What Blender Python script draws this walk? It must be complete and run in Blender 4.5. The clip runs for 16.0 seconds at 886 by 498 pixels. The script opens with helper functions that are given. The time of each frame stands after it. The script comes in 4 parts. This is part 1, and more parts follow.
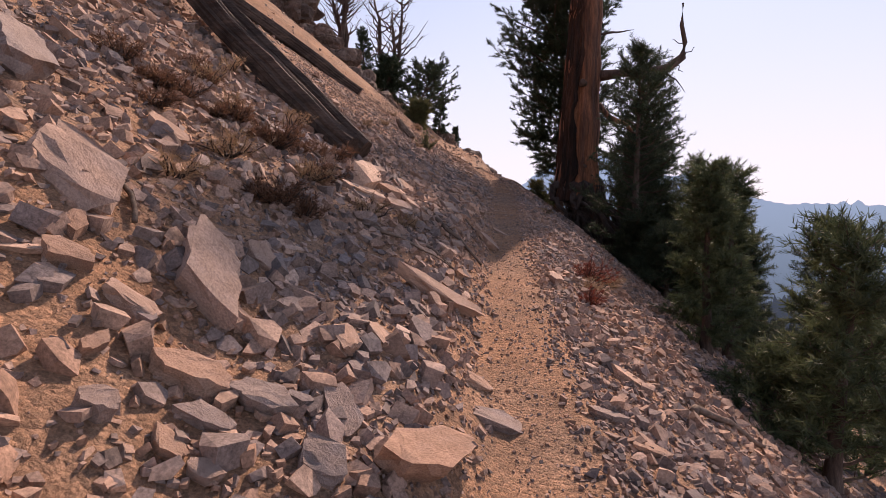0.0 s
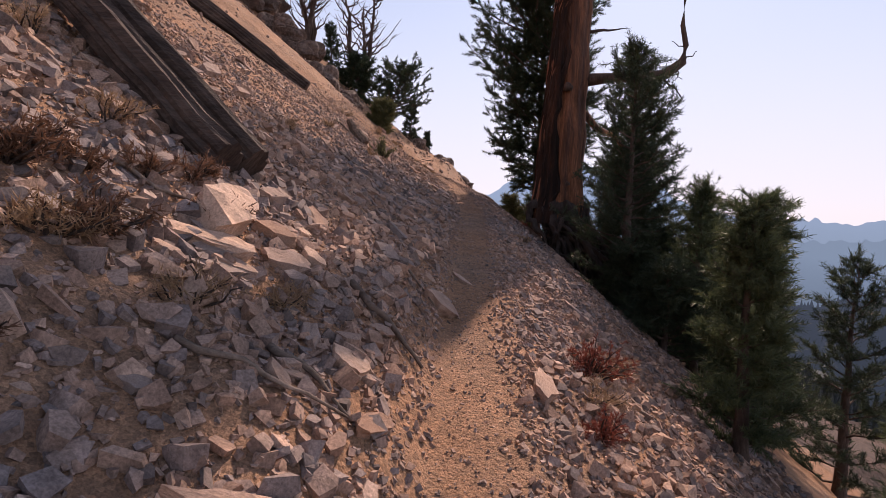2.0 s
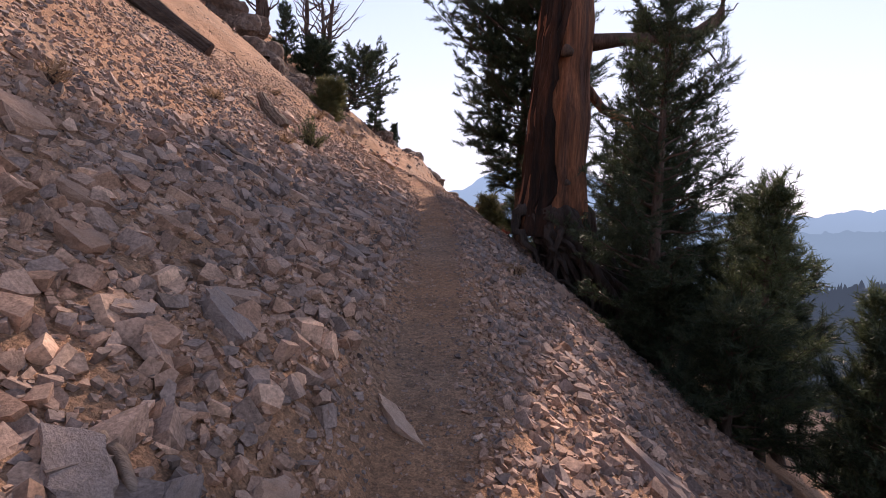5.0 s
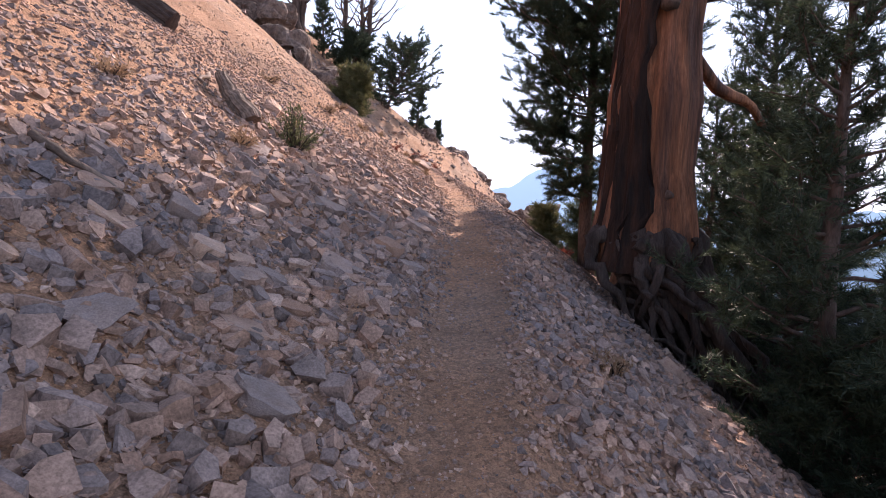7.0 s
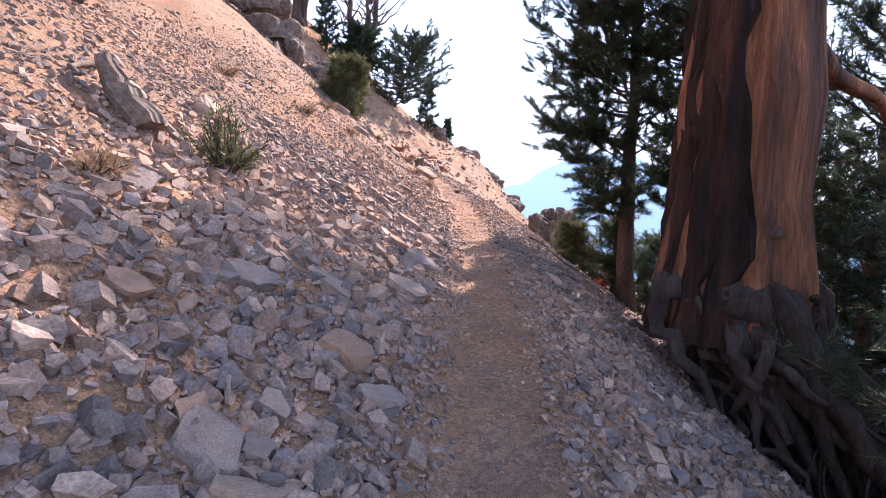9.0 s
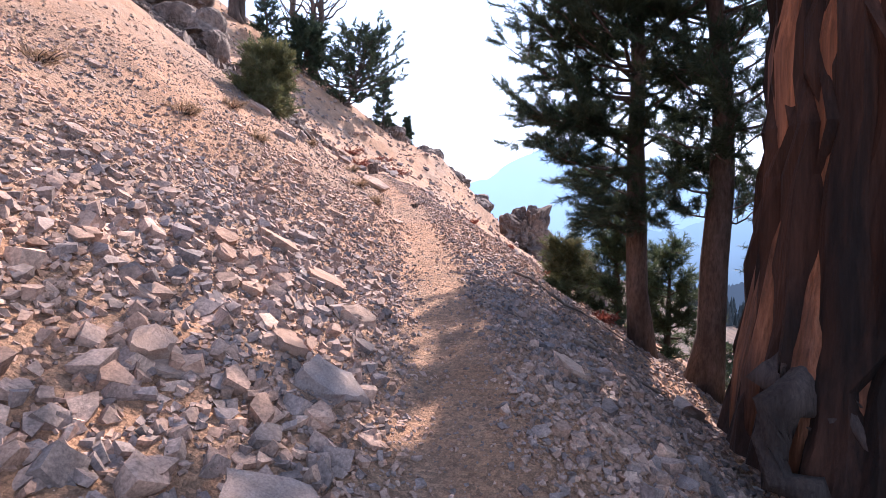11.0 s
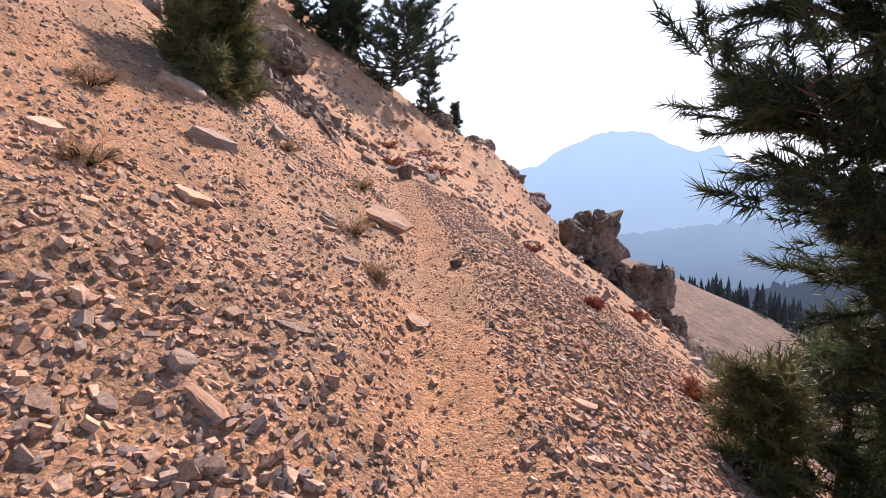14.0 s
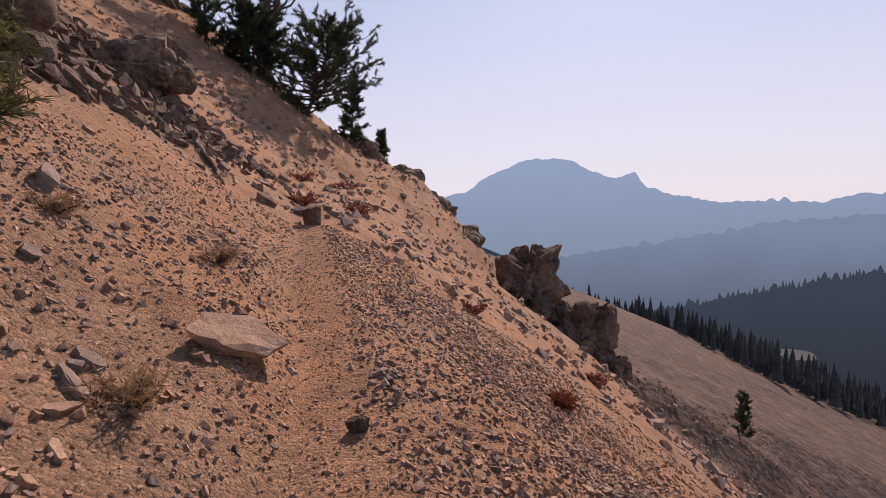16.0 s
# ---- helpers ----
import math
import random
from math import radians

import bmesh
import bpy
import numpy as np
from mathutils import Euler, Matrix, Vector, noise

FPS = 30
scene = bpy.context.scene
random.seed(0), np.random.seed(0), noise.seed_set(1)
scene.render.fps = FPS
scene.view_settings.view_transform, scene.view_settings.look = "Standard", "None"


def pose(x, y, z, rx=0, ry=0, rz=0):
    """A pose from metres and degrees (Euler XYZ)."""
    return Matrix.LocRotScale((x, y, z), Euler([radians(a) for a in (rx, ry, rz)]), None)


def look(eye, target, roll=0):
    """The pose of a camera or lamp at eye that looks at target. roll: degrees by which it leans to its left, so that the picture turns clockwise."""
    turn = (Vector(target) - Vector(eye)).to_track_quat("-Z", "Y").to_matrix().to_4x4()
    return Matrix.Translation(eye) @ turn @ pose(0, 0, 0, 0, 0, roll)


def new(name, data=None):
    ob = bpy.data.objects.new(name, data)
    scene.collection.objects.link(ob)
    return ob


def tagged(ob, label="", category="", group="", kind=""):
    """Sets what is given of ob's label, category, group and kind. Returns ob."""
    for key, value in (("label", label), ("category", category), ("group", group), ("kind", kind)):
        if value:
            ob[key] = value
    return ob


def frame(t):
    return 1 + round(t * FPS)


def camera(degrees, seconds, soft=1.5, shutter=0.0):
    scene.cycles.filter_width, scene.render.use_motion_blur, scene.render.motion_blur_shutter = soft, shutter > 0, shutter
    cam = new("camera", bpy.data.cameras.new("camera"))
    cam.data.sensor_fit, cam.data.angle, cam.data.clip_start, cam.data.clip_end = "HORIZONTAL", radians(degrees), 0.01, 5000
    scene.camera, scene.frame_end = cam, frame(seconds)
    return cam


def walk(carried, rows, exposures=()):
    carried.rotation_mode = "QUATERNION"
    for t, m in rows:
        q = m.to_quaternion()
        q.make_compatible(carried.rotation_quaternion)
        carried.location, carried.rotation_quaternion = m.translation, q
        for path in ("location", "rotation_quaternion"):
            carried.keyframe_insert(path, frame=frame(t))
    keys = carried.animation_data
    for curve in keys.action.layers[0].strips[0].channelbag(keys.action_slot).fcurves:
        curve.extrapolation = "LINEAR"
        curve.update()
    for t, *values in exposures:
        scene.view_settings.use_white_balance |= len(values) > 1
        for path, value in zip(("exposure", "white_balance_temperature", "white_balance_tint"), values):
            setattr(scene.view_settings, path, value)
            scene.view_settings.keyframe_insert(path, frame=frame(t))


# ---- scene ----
cam = camera(79.0, 16.0, soft=0.6)
PATH = [
    (0, (0.0, 0.0, 1.55), (-0.167, 1.986, 1.38), -0.2),
    (0.5, (0.0, 0.708, 1.689), (-0.111, 2.698, 1.52), 0.4),
    (1, (0.05, 1.292, 1.663), (-0.055, 3.282, 1.498), 0.3),
    (1.5, (0.145, 1.889, 1.81), (0.07, 3.881, 1.654), 1.3),
    (2, (0.147, 2.474, 1.91), (0.086, 4.467, 1.758), 1.7),
    (2.5, (0.192, 3.052, 1.906), (0.141, 5.046, 1.76), 1.7),
    (3, (0.22, 3.648, 1.932), (0.172, 5.643, 1.792), 1.8),
    (3.5, (0.175, 4.251, 2.046), (0.143, 6.245, 1.899), 1.2),
    (4, (0.212, 4.806, 2.193), (0.235, 6.799, 2.034), 0.9),
    (4.2, (0.235, 5.048, 2.153), (0.288, 7.041, 1.994), 0.9),
    (6.3, (0.458, 8.211, 2.321), (0.405, 10.203, 2.14), 2.3),
    (6.5, (0.445, 8.518, 2.448), (0.354, 10.508, 2.272), 1.8),
    (7, (0.434, 9.125, 2.498), (0.296, 11.112, 2.32), 0.9),
    (7.5, (0.433, 9.757, 2.722), (0.267, 11.741, 2.532), 0.4),
    (8, (0.49, 10.34, 2.894), (0.304, 12.323, 2.704), 0.5),
    (8.2, (0.463, 10.553, 2.874), (0.272, 12.535, 2.687), 0.5),
    (10.3, (0.297, 12.775, 3.06), (0.17, 14.762, 2.87), 0.4),
    (10.5, (0.324, 13.088, 3.161), (0.198, 15.076, 2.989), -1.0),
    (11, (0.357, 13.738, 3.175), (0.288, 15.727, 2.979), -2.6),
    (11.5, (0.355, 14.449, 3.341), (0.325, 16.44, 3.16), 0.2),
    (12, (0.409, 15.137, 3.463), (0.373, 17.129, 3.281), 0.4),
    (12.5, (0.392, 15.793, 3.502), (0.323, 17.782, 3.303), 0.5),
    (13, (0.326, 16.52, 3.524), (0.178, 18.502, 3.301), -0.7),
    (13.5, (0.251, 17.251, 3.679), (0.032, 19.225, 3.445), -0.8),
    (14, (0.081, 17.933, 3.816), (-0.157, 19.904, 3.575), -1.3),
    (14.5, (0.072, 18.567, 3.825), (-0.145, 20.542, 3.603), -0.9),
    (15, (0.067, 19.113, 3.948), (-0.114, 21.095, 3.751), 0.1),
    (15.5, (0.016, 19.773, 4.08), (-0.123, 21.76, 3.903), -0.2),
    (16, (0.031, 20.379, 4.169), (0.049, 22.373, 4.017), -1.7),
]
EXPOSURES = [(0, 0.38, 6370, 23), (3, 0.3, 6230, 21), (4.2, 0.5, 6170, 21), (6.4, 0.97, 5820, 18), (8, 1.58, 5540, 17), (10.4, 1.65, 5220, 14), (12.5, 1.5, 5380, 15), (13.5, 1.25, 5700, 16), (15, 0.68, 6180, 18), (16, 0.08, 6300, 21)]
walk(cam, [(t, look(eye, target, roll)) for t, eye, target, roll in PATH], EXPOSURES)

# ---- light: hazy afternoon sun from the valley side, ahead ----
SUN_AZ, SUN_EL = 18.0, 38.0  # degrees from +y towards +x; above the horizon
sun_way = Vector((math.sin(radians(SUN_AZ)) * math.cos(radians(SUN_EL)), math.cos(radians(SUN_AZ)) * math.cos(radians(SUN_EL)), math.sin(radians(SUN_EL))))
world = bpy.data.worlds.new("sky")
scene.world = world
world.use_nodes = True
wn, wl = world.node_tree.nodes, world.node_tree.links
sky = wn.new("ShaderNodeTexSky")
sky.sky_type, sky.sun_disc = "NISHITA", False
sky.sun_elevation, sky.sun_rotation = radians(SUN_EL), radians(SUN_AZ)
sky.air_density, sky.dust_density, sky.ozone_density, sky.altitude = 1.0, 4.5, 1.6, 2500
dim = wn.new("ShaderNodeMix")
dim.data_type, dim.blend_type = "RGBA", "MULTIPLY"
dim.inputs[0].default_value, dim.inputs[7].default_value = 1.0, (0.075, 0.075, 0.075, 1)
wl.new(sky.outputs[0], dim.inputs[6])
smoke = wn.new("ShaderNodeMix")
smoke.data_type = "RGBA"
tone = wn.new("ShaderNodeValToRGB")
tone.color_ramp.elements[0].color, tone.color_ramp.elements[1].color, tone.color_ramp.elements[1].position = (0.77, 0.725, 0.73, 1), (0.66, 0.74, 0.86, 1), 0.35
wl.new(tone.outputs[0], smoke.inputs[7])  # veil of smoke, thickest low over the horizon
sky_co = wn.new("ShaderNodeTexCoord")
sky_z = wn.new("ShaderNodeSeparateXYZ")
wl.new(sky_co.outputs["Generated"], sky_z.inputs[0])
veil = wn.new("ShaderNodeMapRange")
veil.interpolation_type = "SMOOTHSTEP"
veil.inputs[1].default_value, veil.inputs[2].default_value, veil.inputs[3].default_value, veil.inputs[4].default_value = 0.0, 0.8, 0.92, 0.15
wl.new(sky_z.outputs[2], veil.inputs[0])
wl.new(veil.outputs[0], smoke.inputs[0])
wl.new(sky_z.outputs[2], tone.inputs[0])
wl.new(dim.outputs[2], smoke.inputs[6])
wl.new(smoke.outputs[2], wn["Background"].inputs[0])
wn["Background"].inputs[1].default_value = 1.0
sun_lamp = new("sun", bpy.data.lights.new("sun", "SUN"))
sun_lamp.data.energy, sun_lamp.data.angle, sun_lamp.data.color = 5.0, radians(0.9), (1.0, 0.76, 0.56)
sun_lamp.matrix_world = look(tuple(sun_way * 50), (0, 0, 0))


# ---- materials ----
def mat(name, base, rough=0.9, scale=8.0, spread=0.35, fine=60.0, bump=0.4, second=None, second_scale=1.2, per="", metal=0.0, bump_dist=0.01, stretch=(1, 1, 1), pebble=0.0, speck=0.8):
    """A matt natural surface: two scales of colour change, a second colour in patches, fine relief, and change from piece to piece."""
    m = bpy.data.materials.new(name)
    m.use_nodes = True
    n, l = m.node_tree.nodes, m.node_tree.links
    b = n["Principled BSDF"]
    b.inputs["Roughness"].default_value, b.inputs["Metallic"].default_value = rough, metal
    b.inputs["Specular IOR Level"].default_value = 0.25
    co = n.new("ShaderNodeTexCoord")
    mp = n.new("ShaderNodeMapping")
    mp.inputs["Scale"].default_value = stretch
    l.new(co.outputs["Object"], mp.inputs["Vector"])

    def tex(s, detail=6.0, rough_=0.6):
        t = n.new("ShaderNodeTexNoise")
        t.inputs["Scale"].default_value, t.inputs["Detail"].default_value, t.inputs["Roughness"].default_value = s, detail, rough_
        l.new(mp.outputs[0], t.inputs["Vector"])
        return t.outputs[0]

    def ramp(src, lo, hi, a=0.0, c=1.0):
        r = n.new("ShaderNodeMapRange")
        r.inputs[1].default_value, r.inputs[2].default_value, r.inputs[3].default_value, r.inputs[4].default_value = lo, hi, a, c
        l.new(src, r.inputs[0])
        return r.outputs[0]

    def mix(kind, f, a, c):
        x = n.new("ShaderNodeMix")
        x.data_type, x.blend_type = "RGBA", kind
        for sock, v in ((x.inputs[0], f), (x.inputs[6], a), (x.inputs[7], c)):
            if isinstance(v, (int, float)):
                sock.default_value = v
            elif isinstance(v, tuple):
                sock.default_value = (*v, 1)
            else:
                l.new(v, sock)
        return x.outputs[2]

    col = base
    if second:
        col = mix("MIX", ramp(tex(second_scale, 5.0), 0.42, 0.62), base, second)
    dark = mix("MULTIPLY", 1.0, col, tuple([1 - spread] * 3))
    lite = mix("MULTIPLY", 1.0, col, tuple([1 + spread] * 3))
    col = mix("MIX", ramp(tex(scale), 0.3, 0.7), dark, lite)
    grain = tex(fine, 4.0, 0.7)
    col = mix("MULTIPLY", speck, col, mix("MIX", ramp(grain, 0.32, 0.68), (0.5, 0.5, 0.5), (1.42, 1.42, 1.42)))
    if per:
        pale = 0.54 if per == "island" else 0.72
        src = n.new("ShaderNodeNewGeometry").outputs["Random Per Island"] if per == "island" else n.new("ShaderNodeObjectInfo").outputs["Random"]
        r = n.new("ShaderNodeValToRGB")
        r.color_ramp.elements[0].color, r.color_ramp.elements[0].position = (pale, pale * 1.01, pale * 1.06, 1), 0.0
        r.color_ramp.elements[1].color, r.color_ramp.elements[1].position = (1.6, 1.45, 1.3, 1), 1.0
        for p, c in ((0.22, (0.82, 0.82, 0.86, 1)), (0.5, (1.12, 0.98, 0.88, 1)), (0.78, (0.92, 0.74, 0.62, 1))):
            e = r.color_ramp.elements.new(p)
            e.color = c
        l.new(src, r.inputs[0])
        col = mix("MULTIPLY", 1.0, col, r.outputs[0])
    peb = None
    if pebble:
        vo = n.new("ShaderNodeTexVoronoi")
        vo.inputs["Scale"].default_value = pebble
        l.new(mp.outputs[0], vo.inputs["Vector"])
        sp = n.new("ShaderNodeSeparateColor")
        l.new(vo.outputs["Color"], sp.inputs[0])
        col = mix("MULTIPLY", 0.6, col, mix("MIX", ramp(sp.outputs[0], 0.0, 1.0), (0.5, 0.5, 0.52), (1.4, 1.32, 1.25)))
        peb = ramp(vo.outputs["Distance"], 0.0, 0.7, 1.0, 0.0)
    l.new(col, b.inputs["Base Color"])
    bp = n.new("ShaderNodeBump")
    bp.inputs["Strength"].default_value, bp.inputs["Distance"].default_value = bump, bump_dist
    hsum = n.new("ShaderNodeMath")
    hsum.operation = "MULTIPLY_ADD"
    l.new(grain, hsum.inputs[0])
    hsum.inputs[1].default_value = 0.5
    l.new(tex(scale * 2.5, 5.0), hsum.inputs[2])
    if peb:
        pm = n.new("ShaderNodeMath")
        pm.operation = "MULTIPLY_ADD"
        l.new(peb, pm.inputs[0])
        pm.inputs[1].default_value = 0.3
        l.new(hsum.outputs[0], pm.inputs[2])
        hsum = pm
    l.new(hsum.outputs[0], bp.inputs["Height"])
    l.new(bp.outputs[0], b.inputs["Normal"])
    return m


def needle_mat(name, base, tip):
    """Pine needles: two greens mixed from clump to clump, a little light comes through."""
    m = bpy.data.materials.new(name)
    m.use_nodes = True
    n, l = m.node_tree.nodes, m.node_tree.links
    b = n["Principled BSDF"]
    b.inputs["Roughness"].default_value, b.inputs["Specular IOR Level"].default_value = 0.6, 0.3
    g = n.new("ShaderNodeTexCoord")
    t = n.new("ShaderNodeTexNoise")
    t.inputs["Scale"].default_value, t.inputs["Detail"].default_value = 3.5, 3.0
    l.new(g.outputs["Object"], t.inputs["Vector"])
    i = n.new("ShaderNodeNewGeometry")
    a = n.new("ShaderNodeMath")
    a.operation = "MULTIPLY_ADD"
    l.new(i.outputs["Random Per Island"], a.inputs[0])
    a.inputs[1].default_value = 0.5
    l.new(t.outputs[0], a.inputs[2])
    r = n.new("ShaderNodeValToRGB")
    r.color_ramp.elements[0].color, r.color_ramp.elements[0].position = (*base, 1), 0.45
    r.color_ramp.elements[1].color, r.color_ramp.elements[1].position = (*tip, 1), 1.0
    l.new(a.outputs[0], r.inputs[0])
    l.new(r.outputs[0], b.inputs["Base Color"])
    tr = n.new("ShaderNodeBsdfTranslucent")
    l.new(r.outputs[0], tr.inputs[0])
    mx = n.new("ShaderNodeMixShader")
    mx.inputs[0].default_value = 0.3
    l.new(b.outputs[0], mx.inputs[1])
    l.new(tr.outputs[0], mx.inputs[2])
    l.new(mx.outputs[0], n["Material Output"].inputs[0])
    return m


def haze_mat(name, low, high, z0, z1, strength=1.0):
    """Distance as a plain backdrop: smoke haze put into a glowing colour, paler from foot to top."""
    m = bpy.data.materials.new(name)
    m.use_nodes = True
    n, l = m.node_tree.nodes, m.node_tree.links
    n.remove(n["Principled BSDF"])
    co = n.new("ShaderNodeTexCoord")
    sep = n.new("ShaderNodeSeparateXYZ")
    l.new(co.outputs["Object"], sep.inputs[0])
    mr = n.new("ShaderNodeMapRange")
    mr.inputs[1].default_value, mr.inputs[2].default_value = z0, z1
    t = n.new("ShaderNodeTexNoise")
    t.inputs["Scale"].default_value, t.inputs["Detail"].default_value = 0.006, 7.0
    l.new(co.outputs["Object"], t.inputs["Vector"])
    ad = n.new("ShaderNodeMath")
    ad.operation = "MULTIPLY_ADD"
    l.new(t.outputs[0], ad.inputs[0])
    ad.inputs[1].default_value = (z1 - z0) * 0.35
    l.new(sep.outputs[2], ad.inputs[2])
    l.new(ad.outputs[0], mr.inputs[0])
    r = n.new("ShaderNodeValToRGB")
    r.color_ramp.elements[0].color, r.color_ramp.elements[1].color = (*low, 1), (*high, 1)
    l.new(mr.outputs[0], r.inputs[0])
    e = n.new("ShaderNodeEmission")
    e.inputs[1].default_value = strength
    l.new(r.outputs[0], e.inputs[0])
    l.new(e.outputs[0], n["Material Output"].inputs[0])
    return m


M_SOIL = mat("dusty_soil", (0.355, 0.205, 0.12), 0.95, 2.2, 0.2, 90, 1.0, (0.305, 0.2, 0.135), 0.5, bump_dist=0.03, pebble=42)
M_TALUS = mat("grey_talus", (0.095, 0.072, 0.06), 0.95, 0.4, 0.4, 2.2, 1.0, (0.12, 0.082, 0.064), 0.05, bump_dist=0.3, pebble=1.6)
# distant haze over the valley woods is put into this bluish grey
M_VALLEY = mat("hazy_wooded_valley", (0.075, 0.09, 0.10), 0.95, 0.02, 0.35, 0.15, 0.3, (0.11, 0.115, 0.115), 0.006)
M_SCREE = mat("scree_stone", (0.33, 0.245, 0.197), 0.9, 7, 0.38, 70, 0.5, (0.245, 0.205, 0.19), 0.35, per="island", speck=0.8)
M_ROCK = mat("slab_rock", (0.39, 0.295, 0.238), 0.88, 5, 0.28, 45, 0.7, (0.30, 0.24, 0.208), 2.5, per="object", speck=0.6, bump_dist=0.015)
M_CLIFF = mat("cliff_rock", (0.13, 0.09, 0.07), 0.92, 0.9, 0.4, 7, 1.0, (0.17, 0.125, 0.10), 0.5, bump_dist=0.15)
M_BARK = mat("pine_bark", (0.085, 0.058, 0.045), 0.9, 5, 0.4, 35, 1.0, (0.11, 0.082, 0.068), 3, stretch=(1, 1, 0.3), bump_dist=0.02)
M_CHAR = mat("charred_bark", (0.016, 0.011, 0.009), 0.9, 5, 0.4, 35, 1.0, (0.055, 0.026, 0.016), 4, stretch=(1, 1, 0.08), bump_dist=0.02)
M_OLDWOOD = mat("red_weathered_wood", (0.25, 0.11, 0.055), 0.8, 7, 0.6, 40, 1.0, (0.085, 0.044, 0.03), 3.2, stretch=(1, 1, 0.06), bump_dist=0.03)
M_GREYWOOD = mat("grey_driftwood", (0.065, 0.05, 0.043), 0.85, 6, 0.4, 50, 1.0, (0.045, 0.033, 0.027), 2.5, stretch=(1, 1, 0.12), bump_dist=0.02)
M_LOGWOOD = mat("grey_log_wood", (0.085, 0.06, 0.047), 0.85, 9, 0.5, 60, 1.0, (0.05, 0.034, 0.027), 3.0, stretch=(0.1, 1, 0.5), bump_dist=0.03)
M_BLEACHED = mat("bleached_wood", (0.21, 0.155, 0.12), 0.85, 6, 0.4, 50, 1.0, (0.12, 0.085, 0.065), 4.0, stretch=(0.3, 1, 0.5), bump_dist=0.015)
M_NEEDLE = needle_mat("pine_needles", (0.038, 0.058, 0.03), (0.125, 0.15, 0.07))
M_NEEDLE_DARK = needle_mat("fir_needles", (0.022, 0.036, 0.022), (0.075, 0.095, 0.05))
M_SAGE = needle_mat("shrub_leaves", (0.06, 0.075, 0.03), (0.17, 0.16, 0.07))
M_RED = needle_mat("red_leaves", (0.13, 0.03, 0.022), (0.24, 0.075, 0.045))
M_BROWN = needle_mat("withered_leaves", (0.085, 0.045, 0.028), (0.19, 0.10, 0.06))
M_DRY = needle_mat("dry_grass", (0.20, 0.12, 0.07), (0.36, 0.24, 0.14))


# ---- ground shape ----
def lattice(ix, iy, seed):
    v = np.sin(ix * 127.1 + iy * 311.7 + seed * 74.7) * 43758.5453
    return v - np.floor(v)


def vnoise(x, y, seed=0):
    """Smooth value noise, -1 to 1."""
    ix, iy = np.floor(x), np.floor(y)
    fx, fy = x - ix, y - iy
    fx, fy = fx * fx * (3 - 2 * fx), fy * fy * (3 - 2 * fy)
    a, b = lattice(ix, iy, seed), lattice(ix + 1, iy, seed)
    c, d = lattice(ix, iy + 1, seed), lattice(ix + 1, iy + 1, seed)
    return 2 * ((a + (b - a) * fx) * (1 - fy) + (c + (d - c) * fx) * fy) - 1


TRAIL_Y = [-60, -5, 0, 4, 8, 10, 13, 16, 17.8, 21, 24.5, 28.5, 32.5, 36, 40, 44, 48, 52, 55, 65, 80, 100, 130, 150, 200, 300, 600]
TRAIL_X = [1.5, 0.3, 0.2, 0.22, 0.25, 0.36, 0.4, 0.36, 0.22, -0.15, -0.85, -1.9, -2.8, -3.5, -3.7, -3.1, -1.9, -1.5, -2.2, -6, 4, 14, 17, 18, 18, -10, -150]
TRAIL_Z = [-6, -0.45, 0.07, 0.48, 0.95, 1.2, 1.59, 2.0, 2.25, 2.72, 3.15, 3.75, 4.25, 4.6, 5.0, 5.3, 5.7, 5.9, 5.7, 0, -8, -12, -12, -12, -12, -20, -40]


def smooth_line(y, values):
    return sum(np.interp(y + d, TRAIL_Y, values) for d in (-1.6, -0.8, 0.0, 0.8, 1.6)) / 5


def trail_x(y):
    return smooth_line(y, TRAIL_X)


def trail_z(y):
    return smooth_line(y, TRAIL_Z)


